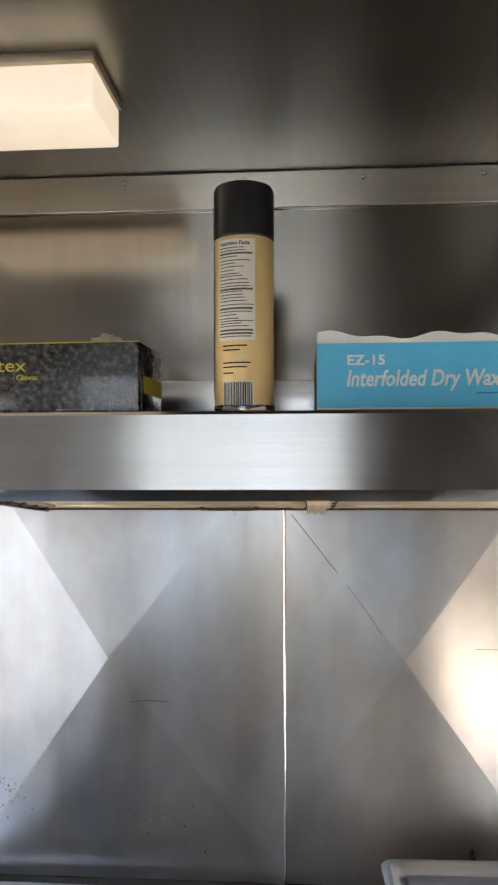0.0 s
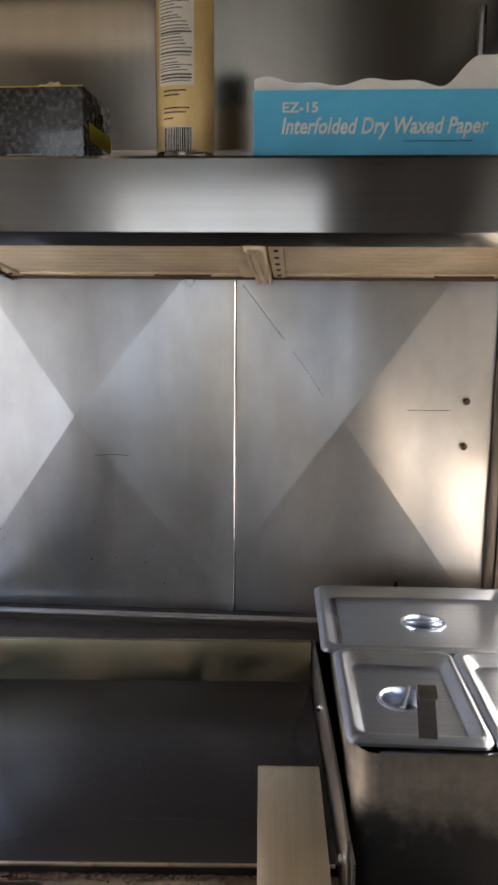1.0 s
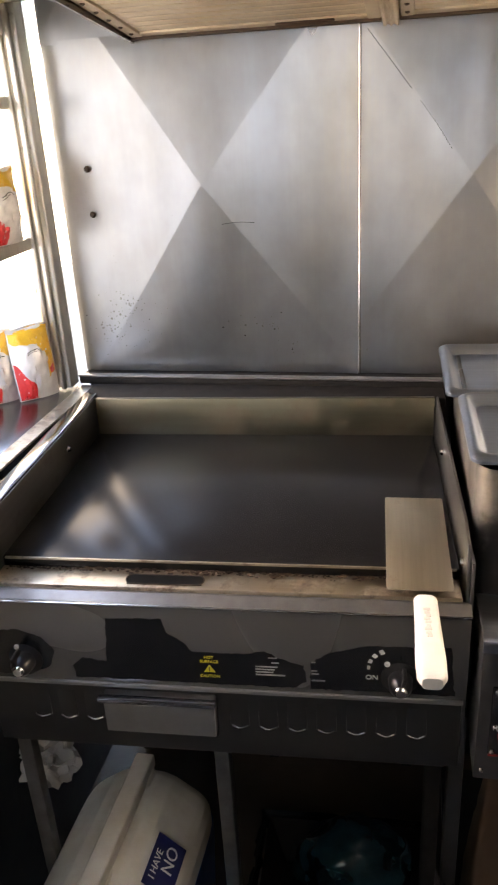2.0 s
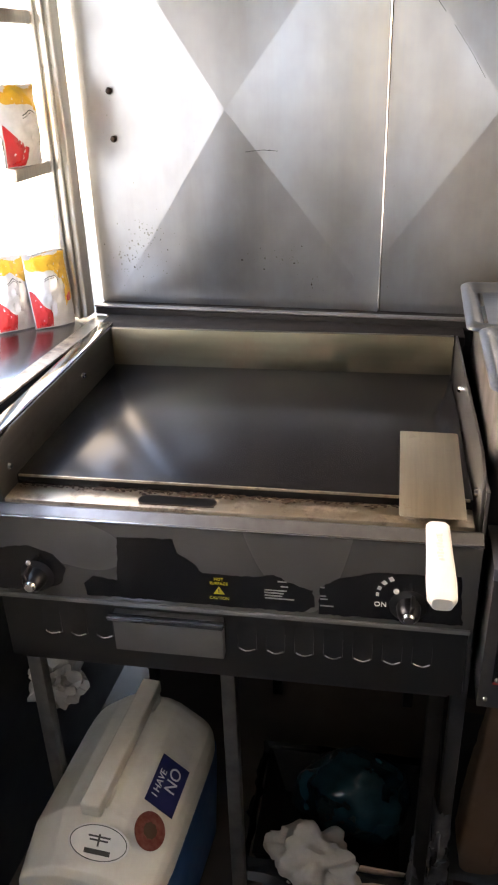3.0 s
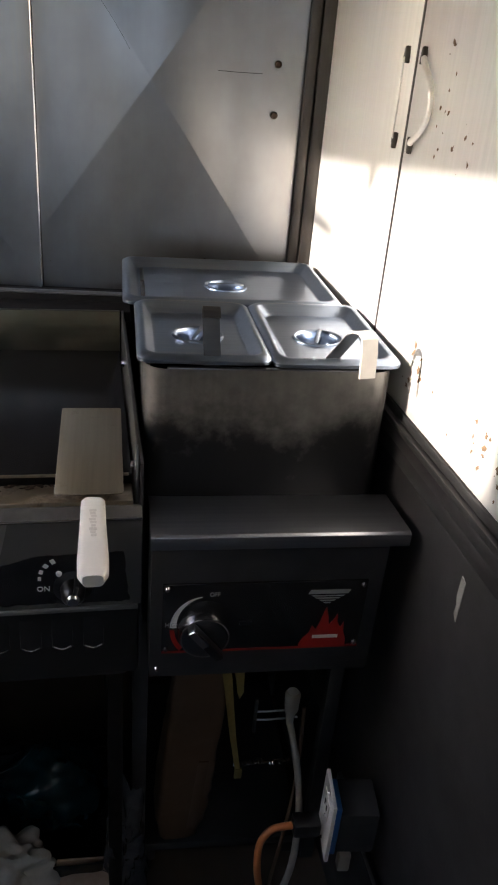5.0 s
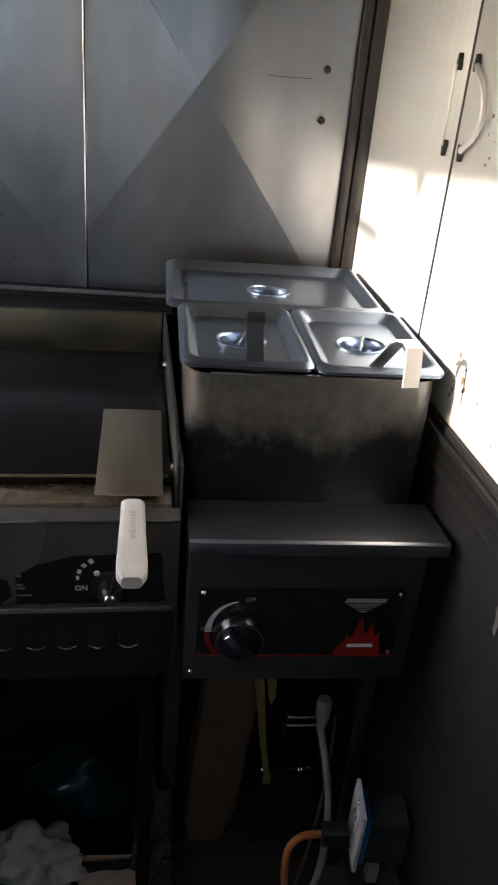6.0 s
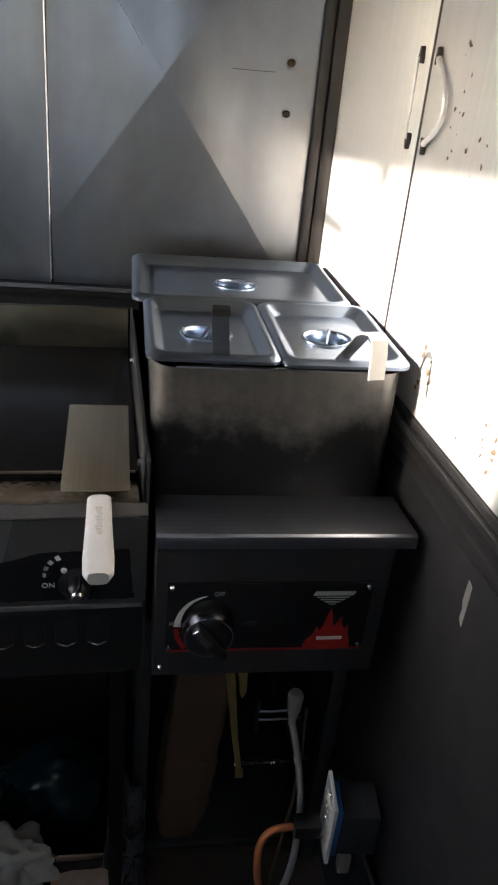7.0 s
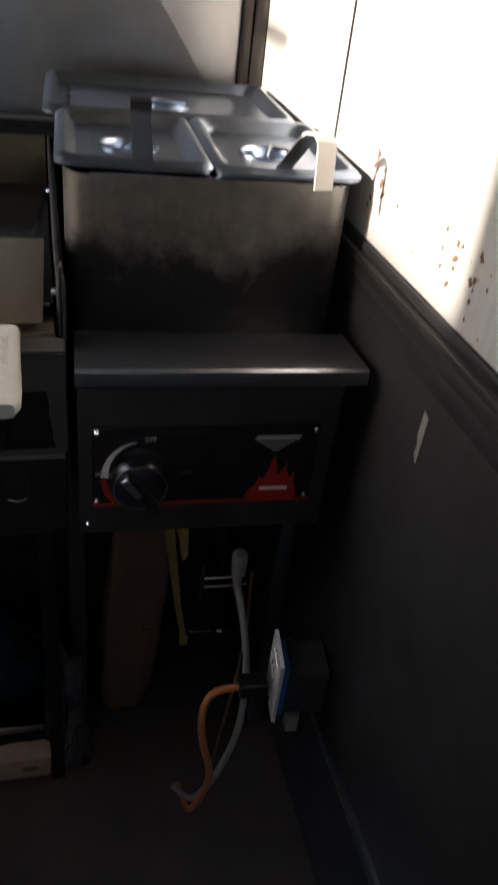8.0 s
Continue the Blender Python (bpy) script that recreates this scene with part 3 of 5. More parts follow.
# sloping grease filters, low at the wall, high behind the lip
def filter_plate(x0, x1):
    f = thing("grease_filter", pose(0, 0, 0), "greasy beige metal baffle filter in the hood", "filter", "hood filters")
    ya, za, yb, zb = 0.965, 1.596, 1.272, 1.556
    slope = math.degrees(math.atan2(zb - za, yb - ya))
    ln = math.hypot(yb - ya, zb - za)
    f.matrix_basis = pose(x0, ya, za, slope)
    w = x1 - x0
    part("backing", block(0.01, w - 0.01, 0.0, ln, 0.012, 0.016), FILTERDARK, f)
    for k in range(9):
        y = 0.02 + k * (ln - 0.04) / 9
        part("baffle", block(0.022, w - 0.022, y, y + (ln - 0.04) / 9 - 0.0015, 0.001, 0.007, 0.002), FILTER, f)
    for y0, y1 in ((0, 0.02), (ln - 0.02, ln)):
        part("frame_rail", block(0.0, w, y0, y1, -0.002, 0.014, 0.003), FILTER, f)
    for xx in (0.0, w - 0.022):
        part("frame_stile", block(xx, xx + 0.022, 0.0, ln, -0.003, 0.014, 0.003), FILTER, f)
    for xx in (0.011, ):
        for k in range(6):
            part("rivet", shift(lathe([(0, 0.003), (0.003, 0.002), (0.0042, 0)], 10), pose(xx, 0.03 + k * (ln - 0.06) / 5, -0.003, 180)), BURNT, f)
    part("bail_handle", tube([(w * 0.62, ln - 0.012, -0.002), (w * 0.62, ln - 0.03, -0.006), (w * 0.62 + 0.08, ln - 0.03, -0.006), (w * 0.62 + 0.08, ln - 0.012, -0.002)], 0.0022, 8), BURNT, f, "thin wire bail handle")
    return f


filter_plate(-0.385, 0.035)
filter_plate(0.065, 0.5)
part("divider", prism([(0.96, 1.578), (1.29, 1.545), (1.29, 1.6), (0.96, 1.64)], 0.026, "x"), FILTER, hood, "greasy ribbed divider").location.x = 0.037
for xr in (0.0375, 0.0475, 0.0575):
    part("divider_rib", prism([(0.962, 1.5755), (1.29, 1.5425), (1.29, 1.56), (0.962, 1.6)], 0.005, "x", 0.001), FILTER, hood).location.x = xr
part("end_panel", prism([(0.945, 1.586), (1.296, 1.545), (1.296, 1.676), (0.945, 1.676)], 0.006, "x"), HOODSTEEL, hood).location.x = -0.392
part("rear_channel", block(-0.4, 0.5, 1.272, 1.296, 1.55, 1.566, 0.002), BURNT, hood)
part("back_riser", block(-0.7, 0.7, 1.268, 1.294, 1.689, 1.757, 0.002), steel("pale_riser", (0.78, 0.77, 0.75), (0.2, 0.3), (3, 200, 200)), hood, "low pale riser along the shelf back")

# rod added in place of a bright upright streak on the shelf back
rod = solid("streak_rod", tube([(0, 0, -0.12), (0, 0, -0.02), (0, -0.001, 0.06), (0, 0.003, 0.075)], 0.0062, 14), CHROME, "thin chrome rod added for a bright upright streak on the shelf back", "rod", m=pose(0.39, WALL_Y - 0.0095, 1.9))

# ---- ceiling lamp ----
lamp = thing("ceiling_light", pose(-0.205, 0.905, Z_CEIL), "cream rectangular ceiling light with a boxy diffuser", "light")
part("diffuser", block(-0.48, 0, 0, 0.125, -0.062, -0.012, 0.004), LAMPSHADE, lamp, "cream plastic diffuser")
part("frame", block(-0.484, 0.003, -0.004, 0.129, -0.012, 0, 0.002), FILTER, lamp, "stained metal frame")

# ---- things on the hood shelf ----
SHELF = 1.688


def spray_can():
    c = thing("spray_can", pose(-0.038, 0.975, SHELF, 0, 0, 0), "tall gold aerosol can with a black cap on the hood shelf", "spray can")
    R = 0.036
    part("body", lathe([(0, 0.0), (R - 0.003, 0.0), (R, 0.004), (R, 0.205), (R - 0.002, 0.209), (R - 0.004, 0.214), (0, 0.216)], 48), CANGOLD, c, "gold lithographed tin body")
    part("rim", lathe([(R - 0.001, 0.003), (R + 0.0012, 0.002), (R + 0.0012, 0.006), (R, 0.008)], 40), CHROME, c)
    part("cap", lathe([(R - 0.001, 0.207), (R + 0.001, 0.209), (R + 0.0005, 0.2665), (R - 0.0015, 0.271), (R - 0.006, 0.273), (0, 0.2735)], 48), CAPBLACK, c, "matt black plastic cap")

    def wrap(x0, x1, z0, z1, r):
        bm = bmesh.new()
        n = max(2, int((x1 - x0) / 0.003))
        lo, hi = [], []
        for i in range(n + 1):
            a = (x0 + (x1 - x0) * i / n) / R - math.pi / 2
            lo.append(bm.verts.new((r * math.cos(a), r * math.sin(a), z0)))
            hi.append(bm.verts.new((r * math.cos(a), r * math.sin(a), z1)))
        for i in range(n):
            bm.faces.new((lo[i], lo[i + 1], hi[i + 1], hi[i]))
        return bm
    part("label_panel", wrap(-0.031, 0.016, 0.083, 0.202, R + 0.0003), LABELWHITE, c, "pale printed facts panel")
    facts = lettering("Nutrition Facts", 0.0062, thick=0.0, bold=0.0002)
    for v in facts.verts:
        a = (v.co.x - 0.0285) / R - math.pi / 2
        v.co = Vector(((R + 0.0007) * math.cos(a), (R + 0.0007) * math.sin(a), v.co.z + 0.1952))
    part("lettering", facts, INK, c, smooth=False)
    rows = bmesh.new()
    rnd = random.Random(3)
    z = 0.1925
    while z > 0.088:
        h = 0.0022 if rnd.random() < 0.2 else 0.0011
        merge(rows, wrap(-0.029, -0.029 + (0.042 if h > 0.002 else rnd.uniform(0.018, 0.043)), z - h, z, R + 0.0006))
        z -= rnd.uniform(0.0028, 0.0045)
    part("small_print", rows, paint("soft_ink", (0.1, 0.09, 0.08), 0.5), c)
    bars = bmesh.new()
    x = -0.022
    while x < 0.012:
        w = rnd.choice((0.0006, 0.0012, 0.0018))
        merge(bars, wrap(x, x + w, 0.006, 0.034, R + 0.0009))
        x += w + rnd.choice((0.0008, 0.0013))
    part("barcode_field", wrap(-0.024, 0.014, 0.003, 0.036, R + 0.0004), LABELWHITE, c)
    part("barcode", bars, INK, c)
    low = bmesh.new()
    for z, w in ((0.076, 0.03), (0.071, 0.022), (0.056, 0.034), (0.051, 0.03), (0.044, 0.014)):
        merge(low, wrap(-0.024, -0.024 + w, z, z + 0.0016, R + 0.0006))
    part("fine_print", low, BURNT, c)
    part("side_stripe", wrap(-0.05, -0.044, 0.02, 0.2, R + 0.0005), INK, c)


spray_can()


def wax_box():
    W, D, H = 0.40, 0.24, 0.08
    b = thing("waxed_paper_box", pose(0.049, 0.957, SHELF, 0, 0, 0), "open bright blue card box of waxed paper sheets", "box")
    part("front_panel", block(0, W, 0, 0.0012, 0.002, H), SKYBLUE, b, "blue printed front panel", smooth=False)
    part("back_panel", block(0, W, D - 0.0012, D, 0.002, H), SKYBLUE, b, smooth=False)
    for x in (0, W - 0.0012):
        part("side_panel", block(x, x + 0.0012, 0.0012, D - 0.0012, 0.002, H), CARD, b, smooth=False)
    part("base", block(-0.001, W + 0.001, -0.002, D, 0, 0.002), CARD, b, smooth=False)
    part("edge_strip", block(0, W, -0.0012, 0, 0.002, 0.004), PAPER, b, smooth=False)
    # ragged stack of sheets that bulges over the rim and rises towards one end
    bm = bmesh.new()
    nx, ny = 60, 8
    grid = []
    for i in range(nx + 1):
        u = i / nx
        row = []
        for j in range(ny + 1):
            v = j / ny
            wav = 0.0035 * math.sin(u * 17 + 1) + 0.002 * math.sin(u * 41 + v * 5)
            rise = min(max((u - 0.57) / 0.12, 0.0), 1.0)
            hump = 0.03 * rise * rise * (3 - 2 * rise) * (1 - 0.5 * max(0.0, u - 0.8) / 0.2)
            top = H + 0.006 + wav * (1 - 0.4 * v) + hump * (1 - 0.5 * v) + 0.004 * (1 - u)
            row.append(bm.verts.new((0.001 + u * (W - 0.004), -0.0015 + v * (D - 0.01), top)))
        grid.append(row)
    for i in range(nx):
        for j in range(ny):
            bm.faces.new((grid[i][j], grid[i + 1][j], grid[i + 1][j + 1], grid[i][j + 1]))
    r = bmesh.ops.extrude_face_region(bm, geom=bm.faces[:])
    for v in r["geom"]:
        if isinstance(v, bmesh.types.BMVert):
            v.co.z = H - 0.004
            v.co.y = max(v.co.y, 0.003)
    bmesh.ops.recalc_face_normals(bm, faces=bm.faces[:])
    part("waxed_paper", bm, PAPER, b, "rumpled white waxed paper sheets")
    ez = lettering("EZ-15", 0.0165, bold=0.0003)
    ez.transform(Matrix.Diagonal((1.12, 1, 1, 1)))
    part("lettering", ez, PAPER, b, smooth=False, m=pose(0.035, -0.0004, 0.0545))
    t = lettering("Interfolded Dry Waxed Paper", 0.0245, shear=0.22, bold=0.00045)
    t.transform(Matrix.Diagonal((0.84, 1, 1.08, 1)))
    part("lettering", t, PAPER, b, smooth=False, m=pose(0.034, -0.0004, 0.0295))
    part("small_print", block(0.185, 0.268, -0.0005, 0.0, 0.0195, 0.0212), paint("dim_blue_ink", (0.03, 0.22, 0.42), 0.5), b, smooth=False)


wax_box()


def glove_box():
    W, D, H = 0.24, 0.12, 0.084
    g = thing("glove_box", pose(-0.4, 0.95, SHELF, 0, 0, -2), "glossy black card box of disposable gloves", "box")
    part("carton", block(0, W, 0, D, 0, H, 0.0015), GLOVECARD, g, "scuffed black carton")
    part("end_flap", block(W - 0.0002, W + 0.001, 0.012, D - 0.01, 0.006, H - 0.004, 0.0004), GLOVECARD, g)
    part("yellow_band", block(W + 0.0006, W + 0.0016, 0.02, D - 0.004, 0.024, 0.045), YELLOW, g, "yellow printed band", smooth=False)
    part("top_line", block(0, W, -0.0006, 0.001, H - 0.0008, H + 0.0003), YELLOW, g, smooth=False)
    t = lettering("tex", 0.022)
    t.transform(Matrix.Diagonal((1.25, 1, 1, 1)))
    part("lettering", t, YELLOW, g, smooth=False, m=pose(0.066, -0.0004, 0.05))
    print_on(g, "Gloves", 0.0095, pose(0.09, -0.0004, 0.0395), YELLOW)
    print_on(g, "MEDIUM", 0.0095, pose(0.2, -0.0004, 0.0085), GREYINK)
    part("small_print", block(0.14, 0.185, -0.0006, 0, 0.003, 0.0045), GREYINK, g, smooth=False)
    # tuft of glove film standing out of the slot
    bm = bmesh.new()
    bmesh.ops.create_icosphere(bm, subdivisions=3, radius=1)
    for v in bm.verts:
        n = noise.noise(v.co * 2.3)
        v.co = Vector((v.co.x * 0.02, v.co.y * 0.03, v.co.z * 0.011)) * (1 + 0.5 * n)
    part("glove_cuff", bm, CREAM, g, "crumpled pale glove cuff", m=pose(0.185, 0.06, H + 0.006))


glove_box()

# ---- griddle ----
GR = pose(-0.49, 1.149, 0, 0, 0, 3.6)
PZ, U, FV = 0.87, 0.633, -0.505
SPT, PANEL_TOP, PANEL_BOT, BOT = 0.94, 0.84, 0.702, 0.584
griddle = thing("griddle", GR, "black flat-top griddle with steel splash guards", "griddle")
part("cook_plate", block(0, U, -0.441, 0.002, PZ - 0.02, PZ, 0.002), GRIDDLE, griddle, "oily seasoned black cooking plate")
part("back_splash", prism([(0.0, PZ - 0.01), (0.004, PZ - 0.01), (0.016, SPT), (0.006, SPT)], U, "x", 0.001), SPLASH, griddle, "heat-stained rear splash guard")
part("top_deck", block(-0.035, U + 0.02, 0.012, 0.1, SPT - 0.02, SPT - 0.002, 0.003), JETBLACK, griddle, "soot-black rear deck")
side_out = [(-0.485, PZ - 0.03), (0.01, PZ - 0.03), (0.014, SPT), (-0.43, SPT), (-0.475, SPT - 0.012), (-0.485, PZ + 0.01)]
part("side_splash", prism(side_out, 0.004, "x", 0.001), SIDESTEEL, griddle).location.x = -0.006
part("side_splash", prism(side_out, 0.004, "x", 0.001), SIDESTEEL, griddle).location.x = U + 0.003
part("rail", prism([(-0.485, SPT - 0.006), (0.03, SPT - 0.004), (0.03, SPT + 0.004), (-0.485, SPT + 0.003)], 0.026, "x", 0.002), HOODSTEEL, griddle, "polished folded side rail").location.x = -0.03
part("outer_side", block(-0.032, -0.028, -0.49, 0.1, BOT, SPT - 0.03), BODY, griddle, smooth=False)
part("outer_side", block(U + 0.008, U + 0.012, -0.49, 0.1, BOT, SPT - 0.03), BODY, griddle, smooth=False)
for u in (-0.003, U + 0.002):
    for v in (-0.15, -0.452):
        part("bolt", shift(lathe([(0, 0.005), (0.004, 0.0045), (0.006, 0)], 12), pose(u, v, PZ + 0.035 if v > -0.3 else PZ + 0.018, 0, 90 if u < 0.1 else -90)), CHROME, griddle)
part("worn_edge", block(0.004, U - 0.004, -0.4435, -0.4405, PZ - 0.003, PZ + 0.0006, 0.0008), TROUGH, griddle, "bare worn front edge of the plate")
trough = part("grease_trough", block(0, U, -0.486, -0.4415, PZ - 0.034, PZ - 0.014, 0.002), TROUGH, griddle, "greasy steel trough with a drain slot")
slot = []
for k in range(24):
    a = 2 * math.pi * k / 24
    slot.append((0.243 + (0.043 if math.cos(a) > 0 else -0.043) + 0.011 * math.cos(a), -0.468 + 0.011 * math.sin(a)))
# the slot is not cut: a black plate paints the dark of the hole
part("drain_slot", shift(prism(slot, 0.0012, "z"), pose(0, 0, PZ - 0.0138)), VOID, trough, "black plate drawn for the open drain slot")
part("slot_rim", tube([(u, v, PZ - 0.0128) for u, v in slot] + [(slot[0][0], slot[0][1], PZ - 0.0128)], 0.0008, 6), BURNT, trough)
crust = bmesh.new()
rnd = random.Random(7)
for k in range(420):
    u = rnd.uniform(0.01, U - 0.02)
    v = -0.443 - abs(rnd.gauss(0, 0.0045))
    r0 = rnd.uniform(0.0006, 0.0019) * (1.4 if 0.12 < u < 0.42 else 1)
    b = bmesh.new()
    bmesh.ops.create_icosphere(b, subdivisions=1, radius=r0)
    b.transform(Matrix.Translation((u, v, PZ - 0.0137 + r0 * 0.2)) @ Matrix.Diagonal((rnd.uniform(1, 2.5), 1, 0.5, 1)))
    merge(crust, b)
tagged(part("crumb_crust", crust, BURNT, griddle, "crust of burnt crumbs"), kind="stuff")
part("front_rail", prism([(FV + 0.02, PZ - 0.035), (FV + 0.02, PZ - 0.02), (FV + 0.014, PZ - 0.019), (FV - 0.002, PZ - 0.025), (FV - 0.006, PANEL_TOP + 0.006), (FV - 0.002, PANEL_TOP), (FV + 0.02, PANEL_TOP)], U + 0.04, "x", 0.001), RAILGREY, griddle, "dull folded front rail").location.x = -0.03
part("rail_edge", block(-0.03, U + 0.01, FV - 0.0075, FV - 0.004, PANEL_TOP + 0.003, PANEL_TOP + 0.0055, 0.0008), PANSTEEL, griddle)
ctrl = part("control_panel", block(-0.03, U + 0.01, FV, FV + 0.014, PANEL_BOT + 0.006, PANEL_TOP + 0.001, 0.0015), GREYPANEL, griddle, "grey control panel with worn black decal")
part("panel_lip", block(-0.03, U + 0.006, FV - 0.003, FV + 0.01, PANEL_BOT, PANEL_BOT + 0.0065, 0.001), TRAY, griddle)
part("lower_panel", block(-0.028, U + 0.006, FV + 0.008, FV + 0.016, BOT, PANEL_BOT, 0.001), GLOSSPANEL, griddle, "black vented lower panel")


def ragged(points, seed):
    """Outline with torn, jagged edges between the corner points."""
    rr = random.Random(seed)
    out = []
    for (a, b), (c, d) in zip(points, points[1:] + points[:1]):
        n = max(1, int(math.hypot(c - a, d - b) / 0.005))
        for k in range(n):
            t = k / n
            j = 0.0013 if 0 < k else 0
            out.append((a + (c - a) * t + rr.uniform(-j, j), b + (d - b) * t + rr.uniform(-j, j)))
    return out


decals = (
    [(0.165, 0.825), (0.243, 0.827), (0.247, 0.806), (0.27, 0.79), (0.281, 0.775), (0.35, 0.775), (0.378, 0.781), (0.398, 0.77), (0.431, 0.76), (0.434, 0.733), (0.415, 0.722), (0.11, 0.722), (0.108, 0.742), (0.124, 0.757), (0.158, 0.751)],
    [(0.439, 0.722), (0.44, 0.766), (0.466, 0.784), (0.512, 0.797), (0.62, 0.8), (0.628, 0.722)],
    [(-0.027, 0.722), (-0.027, 0.79), (0.03, 0.8), (0.068, 0.788), (0.084, 0.765), (0.075, 0.74), (0.04, 0.722)],
)
for k, d in enumerate(decals):
    d = [(u, 0.716 + (z - 0.722) * 0.99) for u, z in d]
    part("black_decal", shift(prism(ragged(d, k), -0.0008, "y"), pose(0, FV, 0)), BLACK, ctrl, "torn black decal", smooth=False)
FT = FV - 0.0012
print_on(ctrl, "ON", 0.0105, pose(0.512, FT, 0.7375), PAPER)
for k in range(4):
    a = radians(178 - 20 * k)
    part("dial_tick", shift(block(-0.0028, 0.0028, -0.0006, 0.0, -0.002 - 0.0005 * k, 0.002 + 0.0005 * k), pose(0.548 + 0.032 * math.cos(a), FT, 0.756 + 0.03 * math.sin(a), 0, math.degrees(-a) + 90)), PAPER, ctrl, smooth=False)
for x in (0.54, 0.03):
    part("pilot_light", shift(lathe([(0, 0.004), (0.003, 0.003), (0.004, 0)], 12), pose(x, FT, 0.764, 90)), PAPER, ctrl)
for z, word in ((0.759, "HOT"), (0.752, "SURFACE"), (0.7275, "CAUTION")):
    print_on(ctrl, word, 0.0062, pose(0.303, FT, z), YELLOW, align="CENTER")
tri = part("warning_sign", shift(prism([(-0.0078, 0), (0.0078, 0), (0, 0.0125)], -0.0006, "y"), pose(0.303, FT, 0.7365)), YELLOW, ctrl, "yellow warning triangle", smooth=False)
part("mark", block(0.3023, 0.3037, FT - 0.0012, FT - 0.0006, 0.739, 0.745), INK, tri, smooth=False)
for x, z, w in ((0.384, 0.776, 0.012), (0.388, 0.768, 0.01), (0.366, 0.761, 0.03), (0.366, 0.7565, 0.026), (0.366, 0.752, 0.024), (0.366, 0.7475, 0.04), (0.441, 0.772, 0.006), (0.441, 0.758, 0.008), (0.441, 0.753, 0.01), (0.441, 0.742, 0.018)):
    part("small_print", block(x, x + w, FT - 0.0004, FT, z - 0.012, z - 0.0101), GREYINK, ctrl, smooth=False)


def knob(u, z, turn):
    k = part("knob", shift(lathe([(0, 0.028), (0.009, 0.0275), (0.011, 0.025), (0.0145, 0.02), (0.016, 0.004), (0.025, 0.001), (0.025, 0)], 28), pose(0, 0, 0, 90)), CAPBLACK, ctrl, "black control knob with chrome centre", m=pose(u, FT + 0.001, z))
    part("knob_cap", shift(lathe([(0, 0.032), (0.006, 0.0315), (0.0085, 0.029), (0.009, 0.026)], 24), pose(0, 0, 0, 90)), CHROME, k)
    part("pointer", shift(block(-0.0025, 0.0025, -0.028, -0.004, 0.008, 0.021, 0.001), pose(0, 0, 0, 0, turn)), CAPBLACK, k)
    return k


knob(0.557, 0.741, 15)
knob(0.04, 0.743, -20)
for u in [0.046, 0.086, 0.126] + [0.338 + 0.0405 * k for k in range(7)]:
    v = part("vent", prism([(FV + 0.0078, 0.684), (FV + 0.0055, 0.642), (FV + 0.0055, 0.637), (FV + 0.0078, 0.637)], 0.027, "x", 0.0008), GLOSSPANEL, griddle)
    v.location.x = u - 0.0135
    part("vent_lip", shift(tube([(-0.011, 0, 0), (0, -0.0035, -0.0015), (0.011, 0, 0)], 0.0015, 6), pose(0.0135, FV + 0.005, 0.639)), PANSTEEL, v)
tray = part("drip_tray", block(0.146, 0.306, FV - 0.008, FV + 0.008, 0.626, 0.69, 0.002), TRAY, griddle, "grey pull-out drip tray")
part("pull_lip", prism([(FV - 0.008, 0.684), (FV - 0.02, 0.688), (FV - 0.021, 0.695), (FV - 0.008, 0.694)], 0.166, "x", 0.0008), PANSTEEL, tray).location.x = 0.143
part("underside", block(-0.028, U + 0.006, FV + 0.016, 0.1, BOT, BOT + 0.006), MATTBLACK, griddle, smooth=False)

# stand under the griddle
stand = thing("equipment_stand", GR, "bare steel tube stand under the griddle", "stand")
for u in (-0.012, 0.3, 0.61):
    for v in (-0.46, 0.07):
        # rear and right legs are near black: their shade is put into the colour
        part("leg", block(u - 0.0115, u + 0.0115, v - 0.0115, v + 0.0115, 0, 0.5595, 0.003), RAILGREY if u < 0.5 and v < 0 else JETBLACK, stand)
for v in (-0.475, 0.055):
    part("cross_rail", block(-0.027, 0.625, v, v + 0.03, 0.559, 0.5835, 0.002), BODY, stand)

# ---- spatula ----
spat = thing("griddle_spatula", pose(0.119, 0.69, 0.872, 0, 0, 2.6), "worn steel griddle spatula with a white handle", "spatula")
part("blade", shift(prism([(-0.0415, 0.004), (-0.0395, 0.0), (0.0395, 0.0), (0.0415, 0.004), (0.0425, 0.236), (0.0405, 0.238), (-0.0405, 0.238), (-0.0425, 0.236)], 0.0016, "z", 0.0006), pose(0, 0, 0, 1.0)), BLADE, spat, "discoloured flat steel blade")
hd = bmesh.new()
for k, (y, z, w) in enumerate(((0.006, 0.004, 0.0125), (0.0, 0.0055, 0.0155), (-0.05, 0.003, 0.0165), (-0.105, -0.0015, 0.0185), (-0.126, -0.004, 0.018), (-0.134, -0.006, 0.012))):
    ring = [hd.verts.new((w * math.copysign(abs(math.cos(a)) ** 0.5, math.cos(a)), y, z + 0.0075 * math.copysign(abs(math.sin(a)) ** 0.6, math.sin(a)))) for a in [2 * math.pi * i / 20 for i in range(20)]]
    if k:
        for i in range(20):
            hd.faces.new((last[i], last[(i + 1) % 20], ring[(i + 1) % 20], ring[i]))
    else:
        hd.faces.new(ring)
    last = ring
hd.faces.new(last)
bmesh.ops.recalc_face_normals(hd, faces=hd.faces[:])
handle = part("handle", hd, WHITEPLASTIC, spat, "white moulded plastic handle with faint worn stamp", m=pose(0.005, -0.023, -0.0045, 0, 0, 0.6) @ Matrix.Diagonal((0.92, 1, 1, 1)))
STAMPINK = paint("worn_stamp", (0.56, 0.53, 0.48), 0.6, 0.2)
